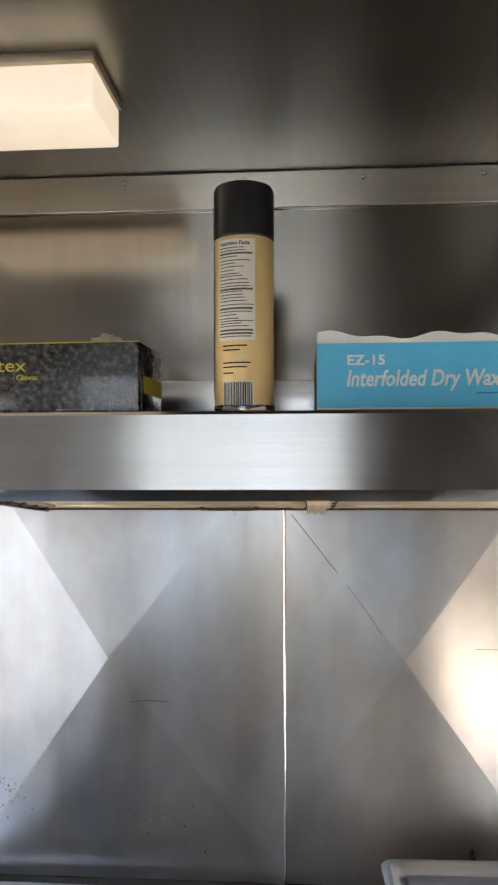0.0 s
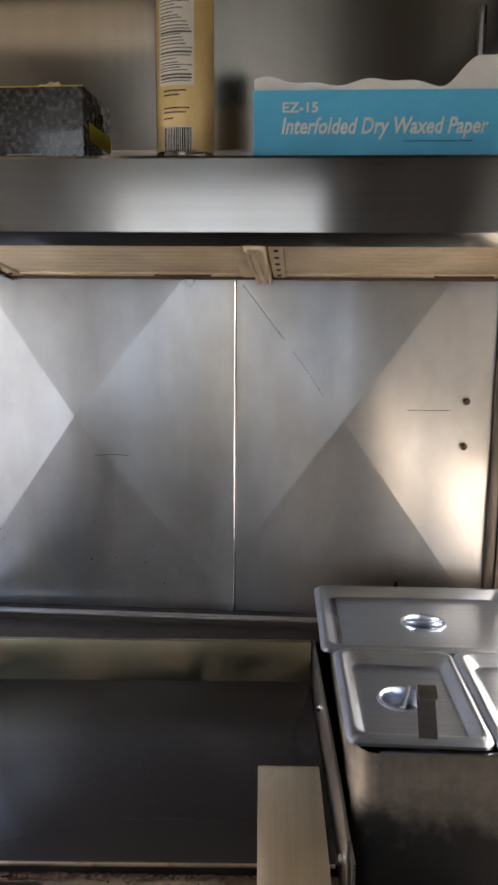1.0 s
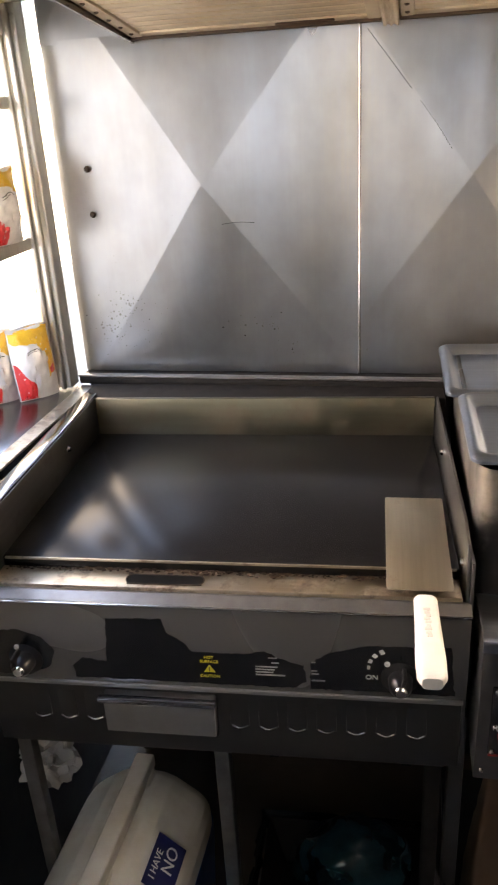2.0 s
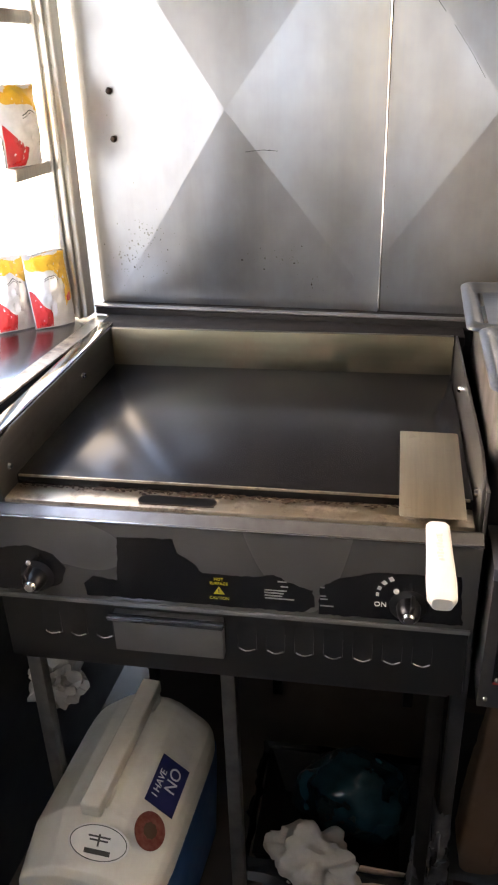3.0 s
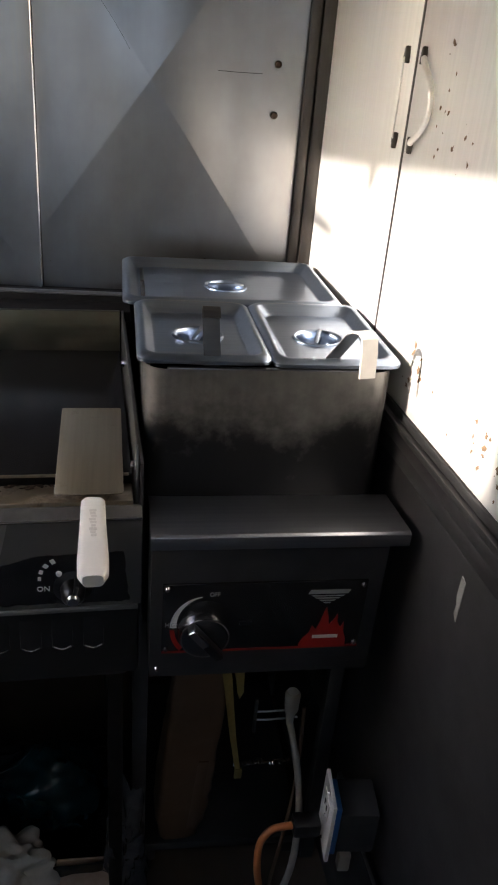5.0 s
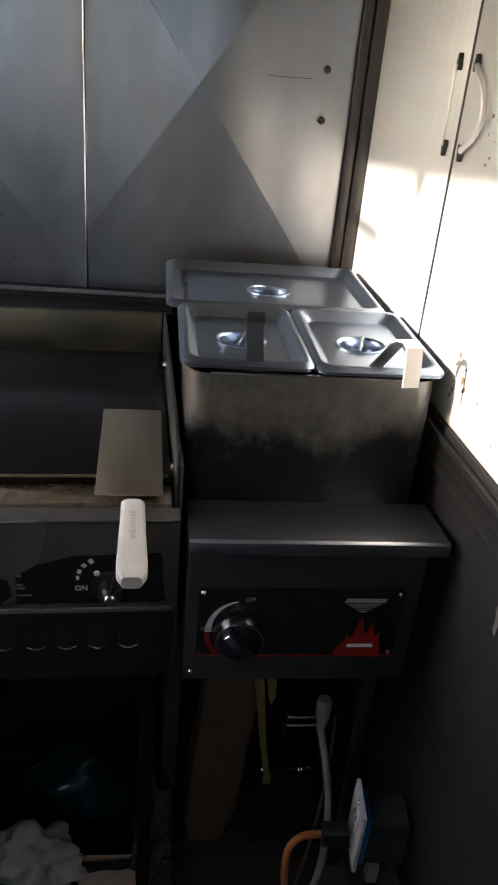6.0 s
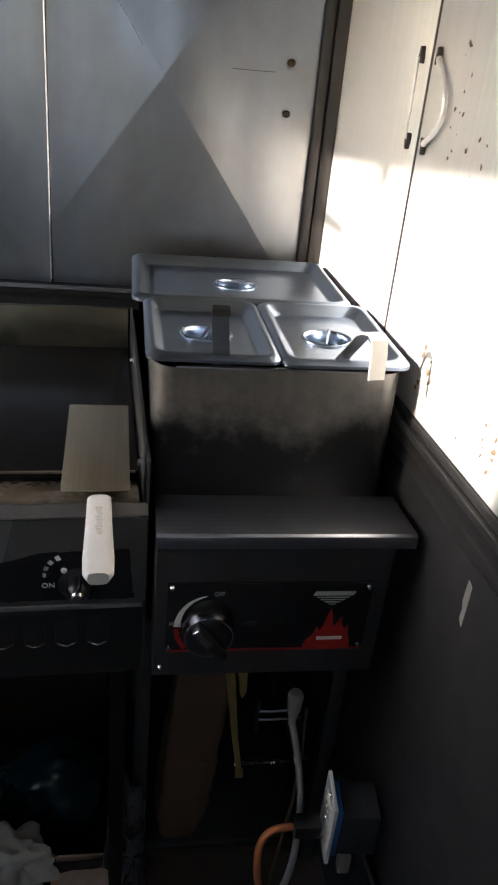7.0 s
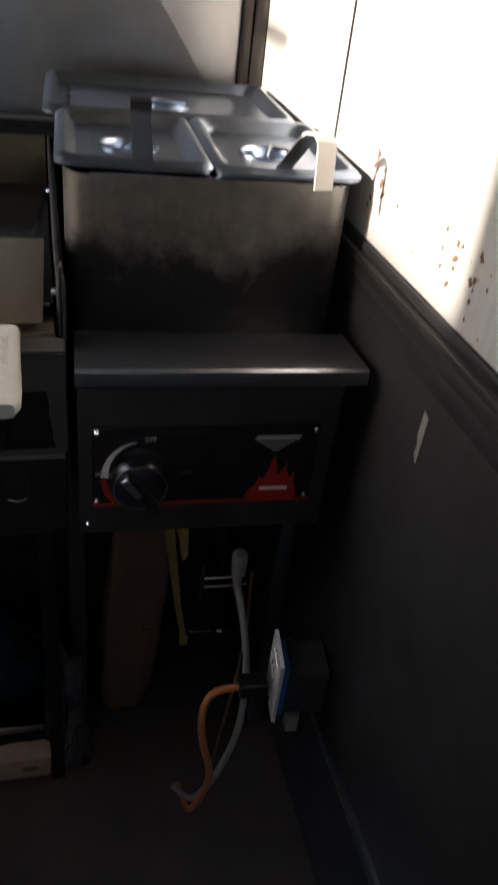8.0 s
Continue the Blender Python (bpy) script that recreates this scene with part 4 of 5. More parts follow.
for k in range(9):
    part("stamp_bar", shift(block(-0.0045 + 0.0012 * (k % 3), 0.0045 - 0.001 * (k % 2), -0.0022, 0.0022, 0, 0.0004), pose(0, -0.024 - 0.0058 * k, 0.0118 - 0.00034 * k, 3.0)), STAMPINK, handle, smooth=False)

# ---- food warmer ----
WM = pose(0.341, 0.752, 0, 0, 0, 1.2)
warmer = thing("food_warmer", WM, "dark steel countertop food warmer holding lidded pans", "food warmer")
BX0, BX1 = -0.158, 0.158
box = bmesh.new()
block(BX0, BX1, -0.006, 0.485, 0.6, 1.045, 0.028, 4, bm=box)
# the well is open at the top, under the lids
bmesh.ops.delete(box, geom=[f for f in box.faces if f.calc_center_median().z > 1.0175], context="FACES")
part("well_body", box, BOXSTEEL, warmer, "mottled steel well body, darker towards the bottom")
rim = bmesh.new()
for x0, x1, y0, y1 in ((BX0 + 0.001, BX0 + 0.008, 0.024, 0.455), (BX1 - 0.008, BX1 - 0.001, 0.024, 0.455), (BX0 + 0.028, BX1 - 0.028, -0.005, 0.004), (BX0 + 0.028, BX1 - 0.028, 0.476, 0.484)):
    block(x0, x1, y0, y1, 1.005, 1.0182, 0.002, bm=rim)
part("well_rim", rim, HOOKSTEEL, warmer, "rolled steel rim of the well")
front = prism([(-0.098, 0.612), (-0.104, 0.822), (-0.108, 0.824), (-0.109, 0.842), (-0.106, 0.8405), (0.0, 0.832), (0.0, 0.612)], 0.3, "x", 0.0012)
part("control_box", front, BODY, warmer, "dark grey control housing").location.x = -0.148
part("ledge", prism([(-0.112, 0.826), (-0.112, 0.8435), (-0.108, 0.846), (-0.004, 0.8375), (-0.004, 0.834), (-0.106, 0.842), (-0.109, 0.84), (-0.109, 0.826)], 0.324, "x", 0.0006), LEDGE, warmer, "dull steel ledge with folded lip").location.x = -0.15
fp = part("control_panel", shift(block(-0.1295, 0.1295, -0.002, 0.002, -0.047, 0.047, 0.001), pose(0, 0, 0)), BLACK, warmer, "glossy black control panel with red line", m=pose(-0.001, -0.103, 0.714, 1.6) @ Matrix.Diagonal((1.02, 1, 1.2, 1)))
F = -0.0024
part("red_line", block(-0.129, 0.129, F - 0.0004, F, -0.0465, -0.0435), RED, fp, smooth=False)
flame = [(-0.034, 0), (-0.034, 0.004), (-0.03, 0.012), (-0.022, 0.02), (-0.019, 0.03), (-0.014, 0.024), (-0.011, 0.03), (-0.006, 0.048), (-0.003, 0.056), (0.001, 0.042), (0.003, 0.03), (0.008, 0.036), (0.013, 0.046), (0.014, 0.034), (0.019, 0.026), (0.023, 0.034), (0.024, 0.02), (0.028, 0.01), (0.029, 0)]
part("flame_print", shift(prism(flame, -0.0005, "y"), pose(0.083, F, -0.0435)), RED, fp, "red flame print", smooth=False)
part("word_bar", block(0.066, 0.1, F - 0.0009, F - 0.0005, -0.032, -0.0275), PAPER, fp, smooth=False)
emblem = part("emblem", prism([(0.056, 0.036), (0.108, 0.036), (0.105, 0.0305), (0.053, 0.0305)], -0.0005, "y"), GREYINK, fp, "slanting pale emblem bar", smooth=False, m=pose(0, F, 0))
for k in range(4):
    z = 0.0285 - k * 0.0032
    part("emblem_bar", prism([(0.057 + k * 0.0055, z), (0.101 - k * 0.0055, z), (0.0985 - k * 0.0055, z - 0.0014), (0.0595 + k * 0.0055, z - 0.0014)], -0.0005, "y"), GREYINK, emblem, smooth=False)
sw = bmesh.new()
for a0, a1, rr0, rr1 in ((95, 178, 0.036, 0.043),):
    n = 14
    pts = [(rr1 * math.cos(radians(a0 + (a1 - a0) * k / n)), rr1 * math.sin(radians(a0 + (a1 - a0) * k / n))) for k in range(n + 1)]
    pts += [((rr1 - 0.008 * k / n - 0.0008) * math.cos(radians(a0 + (a1 - a0) * k / n)), (rr1 - 0.008 * k / n - 0.0008) * math.sin(radians(a0 + (a1 - a0) * k / n))) for k in range(n, -1, -1)]
    merge(sw, shift(prism(pts, -0.0005, "y"), pose(-0.077, F, -0.012)))
part("dial_sweep", sw, PAPER, fp, smooth=False)
sr = bmesh.new()
pts = [(0.043 * math.cos(radians(182 + 4 * k)), 0.043 * math.sin(radians(182 + 4 * k))) for k in range(12)] + [(0.037 * math.cos(radians(182 + 4 * k)), 0.037 * math.sin(radians(182 + 4 * k))) for k in range(11, -1, -1)]
part("hot_sweep", shift(prism(pts, -0.0005, "y"), pose(-0.077, F, -0.012)), RED, fp, smooth=False)
print_on(fp, "OFF", 0.0075, pose(-0.072, F, 0.031), GREYINK)
print_on(fp, "HIGH", 0.0075, pose(-0.126, F, -0.009), GREYINK)
for x in (-0.124, 0.124):
    for z in (-0.041, 0.041):
        part("screw", shift(lathe([(0, 0.003), (0.002, 0.0028), (0.0036, 0)], 12), pose(x, F + 0.0005, z, 90)), CHROME, fp)
part("rocker", block(-0.032, -0.016, F - 0.003, F, -0.0085, -0.0035, 0.0012), CAPBLACK, fp)
kn = part("knob", shift(lathe([(0, 0.022), (0.022, 0.022), (0.0255, 0.02), (0.0275, 0.014), (0.0285, 0.0), (0, 0)], 36), pose(0, 0, 0, 90)), steel("dial_metal", (0.16, 0.16, 0.17), (0.2, 0.3), (60, 60, 60)), fp, "large dark metal dial with chrome pointer", m=pose(-0.077, F, -0.012) @ Matrix.Diagonal((1.17, 1, 1, 1)))
part("chrome_ring", shift(lathe([(0.0245, 0.0205), (0.0262, 0.0205), (0.0262, 0.0185)], 36), pose(0, 0, 0, 90)), CHROME, kn)
part("grip", shift(block(-0.005, 0.005, -0.034, -0.02, -0.027, 0.026, 0.002), pose(0, 0, 0, 0, -38)), CAPBLACK, kn)
part("pointer", shift(block(-0.0042, 0.0042, -0.0365, -0.033, 0.0, 0.026, 0.001), pose(0, 0, 0, 0, -38)), CHROME, kn)
for x in (-0.138,):
    part("screw", shift(lathe([(0, 0.003), (0.002, 0.0028), (0.0036, 0)], 12), pose(x, -0.0985, 0.627, 90)), CHROME, warmer)
for x in (-0.152,):
    part("screw", shift(lathe([(0, 0.004), (0.003, 0.0035), (0.005, 0)], 12), pose(BX0 - 0.004, 0.0, 0.915, 0, -90)), CHROME, warmer)
# its table
table = thing("equipment_table", WM, "dark steel table under the food warmer", "table")
part("table_top", block(-0.17, 0.19, 0.03, 0.5, 0.59, 0.6118, 0.002), BODY, table)
for x in (-0.155, 0.165):
    part("leg", block(x - 0.012, x + 0.012, 0.455, 0.48, 0, 0.59, 0.002), BODY, table)
    part("leg", block(x - 0.012, x + 0.012, 0.04, 0.065, 0, 0.59, 0.002), BODY, table)


def pan_lid(cx, cy, w, d, tilt=(0, 0), label="flat stainless pan lid with a recessed grip"):
    """Lid with a raised rolled edge, a sunken field and a round grip well with a bar."""
    L = thing("pan_lid", pose(cx, cy, 1.0215, tilt[0], tilt[1], 1.6), label, "lid", "pan lids")
    bm = bmesh.new()

    def loop(inset, z, r, n=6):
        x, y = w / 2 - inset, d / 2 - inset
        r = max(r, 0.002)
        vs = []
        for sx, sy, a0 in ((1, 1, 0), (-1, 1, 90), (-1, -1, 180), (1, -1, 270)):
            for k in range(n + 1):
                a = radians(a0 + 90 * k / n)
                vs.append((sx * (x - r) + r * math.cos(a), sy * (y - r) + r * math.sin(a)))
        full = []
        for i, p in enumerate(vs):
            q = vs[(i + 1) % len(vs)]
            steps = 7 if i % (n + 1) == n else 1
            full += [(p[0] + (q[0] - p[0]) * k / steps, p[1] + (q[1] - p[1]) * k / steps) for k in range(steps)]
        return [bm.verts.new((px, py, z)) for px, py in full]
    loops = [loop(0.004, -0.003, 0.014), loop(0.0, -0.001, 0.016), loop(0.0, 0.003, 0.016), loop(0.002, 0.0055, 0.016), loop(0.006, 0.0085, 0.016), loop(0.0095, 0.0092, 0.016), loop(0.013, 0.008, 0.016), loop(0.0225, -0.0045, 0.016), loop(0.0245, -0.0055, 0.015), loop(0.028, -0.0055, 0.014)]
    for a, b in zip(loops, loops[1:]):
        n = len(a)
        for i in range(n):
            bm.faces.new((a[i], a[(i + 1) % n], b[(i + 1) % n], b[i]))
    R = 0.036
    n = len(loops[-1])
    ring = []
    for v in loops[-1]:
        a = math.atan2(v.co.y / d, v.co.x / w)
        ring.append(bm.verts.new((R * math.cos(a), R * 0.92 * math.sin(a), -0.0055)))
    wide = [bm.verts.new((v.co.x * 1.06, v.co.y * 1.06, -0.0055)) for v in ring]
    chain = [loops[-1], wide, ring]
    for rr, z in ((R - 0.0005, -0.0036), (R - 0.0025, -0.0026), (R - 0.005, -0.0036), (R - 0.007, -0.007), (R - 0.0085, -0.016), (R - 0.012, -0.023), (R - 0.022, -0.0265)):
        chain.append([bm.verts.new((v.co.x * rr / R, v.co.y * rr / R, z)) for v in ring])
    for a, b in zip(chain, chain[1:]):
        for i in range(n):
            bm.faces.new((a[i], a[(i + 1) % n], b[(i + 1) % n], b[i]))
    bm.faces.new(chain[-1])
    bmesh.ops.recalc_face_normals(bm, faces=bm.faces[:])
    part("lid_plate", bm, LIDSTEEL, L)
    part("grip_bar", shift(block(-0.03, 0.03, -0.0028, 0.0028, -0.014, -0.0015, 0.0012), pose(0, 0, 0.001, 0, 0, 72 if w < 0.2 else 0)), LIDSTEEL, L, "pressed steel grip bar")
    return L


def on_warmer(x, y):
    p = WM @ Vector((x, y, 0))
    return p.x, p.y


lw = 0.168
pan_lid(0.316, 1.115, 0.336, 0.252, label="wide flat stainless pan lid at the back")
pan_lid(0.255, 0.87, lw, 0.24, (-0.5, 0.6))
pan_lid(0.422, 0.872, lw, 0.24, (0.3, -0.3))


def strip(pts, wide, thick):
    """A flat bar along points; wide is half of its width, as a vector."""
    bm = bmesh.new()
    prev = None
    for i, p in enumerate(pts):
        d = (pts[min(i + 1, len(pts) - 1)] - pts[max(i - 1, 0)]).normalized()
        nrm = Vector(wide).normalized().cross(d) * thick
        ring = [bm.verts.new(p + q * Vector(wide) + t * nrm) for q, t in ((-1, 1), (1, 1), (1, -1), (-1, -1))]
        if prev:
            for k in range(4):
                bm.faces.new((prev[k], prev[(k + 1) % 4], ring[(k + 1) % 4], ring[k]))
        else:
            bm.faces.new(ring)
        prev = ring
    bm.faces.new(prev)
    bmesh.ops.recalc_face_normals(bm, faces=bm.faces[:])
    return bm


def ladle(path, wide, label, material):
    """Only the hooked upper end of the flat handle stands out of the pan."""
    pts = [Vector(p) for p in path]
    h = thing("ladle", pose(*pts[0]), label, "ladle", "serving ladles")
    h.location = pts[0]
    part("handle", strip([p - pts[0] for p in pts], wide, 0.0009), material, h, "hooked flat steel handle")
    return h


ladle([(0.266, 0.754, 1.01), (0.265, 0.757, 1.035), (0.262, 0.771, 1.078), (0.262, 0.772, 1.085), (0.262, 0.767, 1.0885), (0.262, 0.757, 1.087), (0.262, 0.752, 1.08)], (0.0105, 0, 0), "steel ladle handle hooked up through a pan lid", HOOKSTEEL)
ivory = ladle([(0.409, 0.765, 1.01), (0.419, 0.762, 1.032), (0.437, 0.753, 1.064), (0.441, 0.748, 1.069)], (0.0095, 0.002, 0.0), "steel ladle with an ivory coated hook over the pan edge", HOOKSTEEL)
tip_path = [(0.4395, 0.75, 1.0685), (0.443, 0.745, 1.0715), (0.4485, 0.737, 1.0725), (0.452, 0.731, 1.067), (0.4535, 0.729, 1.05), (0.4545, 0.727, 1.018)]
part("coated_tip", strip([Vector(p) - ivory.location for p in tip_path], (0.0105, 0.0022, 0.0), 0.0013), WHITEPLASTIC, ivory, "ivory plastic coated hook end")

# ---- serving window, counter and what stands there ----
win = setting("window_1", block(-0.622, -0.574, 1.236, 1.262, 0.931, 1.76, 0.003), ALUM, "aluminium serving window frame with cross rails", "window")
part("frame_bead", block(-0.612, -0.602, 1.228, 1.236, 0.931, 1.75, 0.002), ALUM, win)
part("frame_bead", block(-0.592, -0.584, 1.226, 1.236, 0.931, 1.75, 0.002), ALUM, win)
part("frame_stop", block(-0.6, -0.575, 1.262, 1.276, 0.931, 1.75, 0.002), ALUM, win)
for z in (1.465, 1.222):
    part("cross_rail", block(-0.626, -0.608, 1.1, 1.236, z - 0.011, z + 0.011, 0.003), ALUM, win)
solid("serving_counter", block(-0.95, -0.535, 0.45, 1.262, 0.9, 0.929, 0.004), COUNTER, "dark polished steel serving counter under the window", "counter")
setting("sill_strip", block(-0.56, -0.53, 0.45, 1.25, 0.9295, 0.934, 0.0015), TROUGH, "worn gold-brown edge strip of the counter", "trim")


def snack_bag(x, y, z, turn, lean, w, h, label, body, seed):
    """A pillow bag: crimped ends, creased belly, a red flank, a gold shoulder and small printed marks."""
    b = thing("snack_bag", pose(x, y, z, lean, 0, turn), label, "snack bag", "snack bags at the window")

    def skin(u, v):
        puff = max(0.0, 1 - abs(u) ** 2.4) * math.sin(math.pi * min(max(v, 0.03), 0.97)) ** 0.5
        p = Vector((u * 2.6, v * 4.2, seed))
        fold = 0.007 * abs(noise.noise(p)) + 0.004 * noise.noise(p * 2.7) + 0.0015 * noise.noise(p * 7)
        waist = 1 - 0.1 * puff + 0.05 * noise.noise(Vector((seed, v * 3, u)))
        crimp = 0.0018 * math.sin(60 * u) if v > 0.93 or v < 0.05 else 0.0
        return u * w / 2 * waist, puff * (0.029 - fold) + crimp, v * h + 0.004 * noise.noise(p * 1.3) * (v > 0.05)

    def patch(lift, low, high, u0, u1, sides, nx=18, nz=22):
        bm = bmesh.new()
        for side in sides:
            g = []
            for i in range(nx + 1):
                u = u0 + (u1 - u0) * i / nx
                row = []
                for j in range(nz + 1):
                    v = low(u) + (high(u) - low(u)) * j / nz
                    px, py, pz = skin(u, v)
                    row.append(bm.verts.new((px, side * (0.001 + lift + py), pz)))
                g.append(row)
            for i in range(nx):
                for j in range(nz):
                    q = (g[i][j], g[i + 1][j], g[i + 1][j + 1], g[i][j + 1])
                    bm.faces.new(q if side < 0 else q[::-1])
        return bm
    part("pouch", patch(0.0, lambda u: 0.0, lambda u: 1.0, -1.0, 1.0, (-1, 1)), body, b, "crinkled foil pouch")
    wob = lambda u, k: 0.04 * math.sin(5 * u + k) + 0.03 * noise.noise(Vector((u * 4, k, seed)))
    part("red_flank", patch(0.0006, lambda u: 0.015, lambda u: 0.5 - 0.35 * (u + 0.97) + wob(u, 1), -0.97, -0.2, (-1, 1)), BAGRED, b, "red printed flank")
    part("gold_shoulder", patch(0.0006, lambda u: 0.74 - 0.1 * u + wob(u, 2), lambda u: 0.985, -0.97, 0.97, (-1, 1)), BAGGOLD, b, "gold printed shoulder")
    part("gold_side", patch(0.0006, lambda u: 0.3 + wob(u, 3), lambda u: 0.74 - 0.1 * u + wob(u, 2), 0.55, 0.97, (-1, 1)), BAGGOLD, b)
    part("print_line", patch(0.0007, lambda u: 0.655 + wob(u, 2), lambda u: 0.668 + wob(u, 2), -0.4, 0.3, (-1,)), INK, b)
    part("print_line", patch(0.0007, lambda u: 0.625 + wob(u, 2), lambda u: 0.635 + wob(u, 2), -0.4, 0.1, (-1,)), INK, b)
    part("red_mark", patch(0.0011, lambda u: 0.34, lambda u: 0.42 + 0.02 * math.sin(9 * u), 0.62, 0.9, (-1,)), BAGRED, b)
    return b


snack_bag(-0.622, 1.187, 0.9295, 50, -6, 0.084, 0.142, "small red, gold and silver snack bag standing on the counter", FOIL, 3.3)
snack_bag(-0.682, 1.155, 0.9295, 52, -8, 0.086, 0.138, "silver and red snack bag leaning beside another one", FOIL, 8.1)
snack_bag(-0.617, 1.15, 1.2335, 80, 0, 0.1, 0.13, "white and red snack bag clipped to the window rail", BAGWHITE, 5.7)

# something green and red hangs far off in the street
sign = thing("street_banner", pose(-2.37, 5.31, 0.85, 0, 0, 24), "distant green and red street banner", "banner")
part("green_cloth", block(-0.09, 0.09, 0, 0.02, 0.2, 0.42, 0.004), paint("green_cloth", (0.25, 0.55, 0.42), 0.7), sign)
part("red_edge", block(-0.09, 0.09, 0, 0.02, -0.02, 0.198, 0.004), paint("faded_red_cloth", (0.6, 0.32, 0.28), 0.7), sign)
part("pole", block(-0.1, -0.09, 0, 0.02, -1.45, 0.5, 0.002), GREYCABLE, sign)


# ---- under the equipment ----
def cooler():
    c = thing("picnic_cooler", pose(-0.352, 0.69, 0.0, 0, 0, -1.0), "blue picnic cooler with a grubby white tent-shaped lid", "cooler")
    hw, hl = 0.116, 0.175
    body = bmesh.new()
    rings = []
    for z, k in ((0, 0.9), (0.01, 0.93), (0.2, 1.0), (0.235, 1.0)):
        rings.append([body.verts.new((x * k, y * k, z)) for x, y in [(hw * sx - 0.02 * sx * (1 - math.cos(a)) if 0 else sx * (hw - 0.025) + 0.025 * math.cos(a), sy * (hl - 0.025) + 0.025 * math.sin(a)) for sx, sy, a0 in ((1, 1, 0), (-1, 1, 90), (-1, -1, 180), (1, -1, 270)) for a in [radians(a0 + 90 * q / 5) for q in range(6)]]])
    for a, b in zip(rings, rings[1:]):
        for i in range(len(a)):
            body.faces.new((a[i], a[(i + 1) % len(a)], b[(i + 1) % len(a)], b[i]))
    body.faces.new(rings[0])
    body.faces.new(rings[-1])
    bmesh.ops.recalc_face_normals(body, faces=body.faces[:])
    part("body", body, BLUE, c, "blue moulded body")
    half = [(0.03, 0.35), (0.054, 0.34), (hw - 0.016, 0.302), (hw - 0.005, 0.288), (hw + 0.002, 0.268), (hw + 0.004, 0.235)]
    sec = [(-x, z) for x, z in reversed(half)] + half
    lid = bmesh.new()
    loops = []
    for y, k in ((-hl - 0.004, 0.42), (-hl + 0.002, 0.56), (-hl + 0.07, 1.0), (hl - 0.085, 1.0), (hl - 0.055, 0.975), (hl - 0.03, 0.92), (hl - 0.012, 0.82), (hl - 0.002, 0.66), (hl + 0.003, 0.45)):
        loops.append([lid.verts.new((x * (1 if k == 1.0 else 0.93 if y < 0 else 1 - 0.75 * (1 - k) ** 1.3), y, 0.235 + (z - 0.235) * k)) for x, z in sec])
    for a, b in zip(loops, loops[1:]):
        for i in range(len(a)):
            lid.faces.new((a[i], a[(i + 1) % len(a)], b[(i + 1) % len(a)], b[i]))
    lid.faces.new(loops[0])
    lid.faces.new(loops[-1])
    bmesh.ops.recalc_face_normals(lid, faces=lid.faces[:])
    bmesh.ops.bevel(lid, geom=lid.edges[:], offset=0.006, segments=3, profile=0.5, affect="EDGES", clamp_overlap=True)
    L = part("lid", lid, CREAM, c, "grubby white tent-shaped lid")
    part("handle", block(-0.017, 0.017, -hl + 0.055, hl - 0.02, 0.352, 0.378, 0.004, 3), CREAM, c, "raised white carry handle")
    for y in (-hl + 0.095, hl - 0.05):
        part("handle_foot", block(-0.02, 0.02, y - 0.02, y + 0.02, 0.33, 0.36, 0.006), CREAM, c)
    # stickers on the sloping side and on the end
    tilt = math.degrees(math.atan2(0.34 - 0.302, hw - 0.016 - 0.054))
    S = pose(0.085, -0.014, 0.3171 + 0.0022, 0, tilt) @ pose(0, 0, 0, 0, 0, 90)
    st = part("sticker", block(-0.046, 0.046, -0.028, 0.028, 0, 0.0012), NAVY, L, "navy sticker with white words", smooth=False, m=S)
    for txt, size, x, y in (("I HAVE", 0.017, -0.032, 0.01), ("NO", 0.03, -0.012, -0.016)):
        b = lettering(txt, size)
        b.transform(pose(0, 0, 0, -90))
        part("lettering", b, PAPER, st, smooth=False, m=pose(x, y, 0.0016))
    rd = part("round_sticker", prism([(0.031 * math.cos(radians(10 * k)), 0.027 * math.sin(radians(10 * k))) for k in range(36)], 0.0012, "z"), paint("dark_red_print", (0.17, 0.028, 0.018), 0.5, 0.2, scale=90, other=(0.25, 0.1, 0.07)), L, "round dark red sticker", m=pose(0.086, -0.1, 0.3161 + 0.0029, 0, tilt) @ pose(0, 0, 0, 0, 0, 90))
    part("emblem", prism([(0.014 * math.cos(radians(20 * k)) * (1 if k % 2 else 0.85), 0.012 * math.sin(radians(20 * k))) for k in range(18)], 0.0006, "z"), KRAFT, rd, smooth=False, m=pose(0, 0, 0.0012))
    ov = part("oval_sticker", prism([(0.05 * math.cos(radians(10 * k)), 0.027 * math.sin(radians(10 * k))) for k in range(36)], -0.001, "y"), PAPER, L, "white oval sticker with an insect sketch", m=pose(0.02, -hl + 0.032, 0.3285, -54))
    part("oval_line", tube([(0.046 * math.cos(radians(15 * k)), -0.0012, 0.024 * math.sin(radians(15 * k))) for k in range(25)], 0.0007, 5), INK, ov)
    for z, w in ((0.007, 0.018), (0.002, 0.015)):
        part("sketch_bar", block(-w, w, -0.0016, -0.001, z, z + 0.0025), INK, ov, smooth=False)
    part("sketch_bar", block(-0.0015, 0.0015, -0.0016, -0.001, -0.005, 0.012), INK, ov, smooth=False)
    part("word_bar", block(-0.02, 0.022, -0.0016, -0.001, -0.016, -0.009), INK, ov, smooth=False)


cooler()


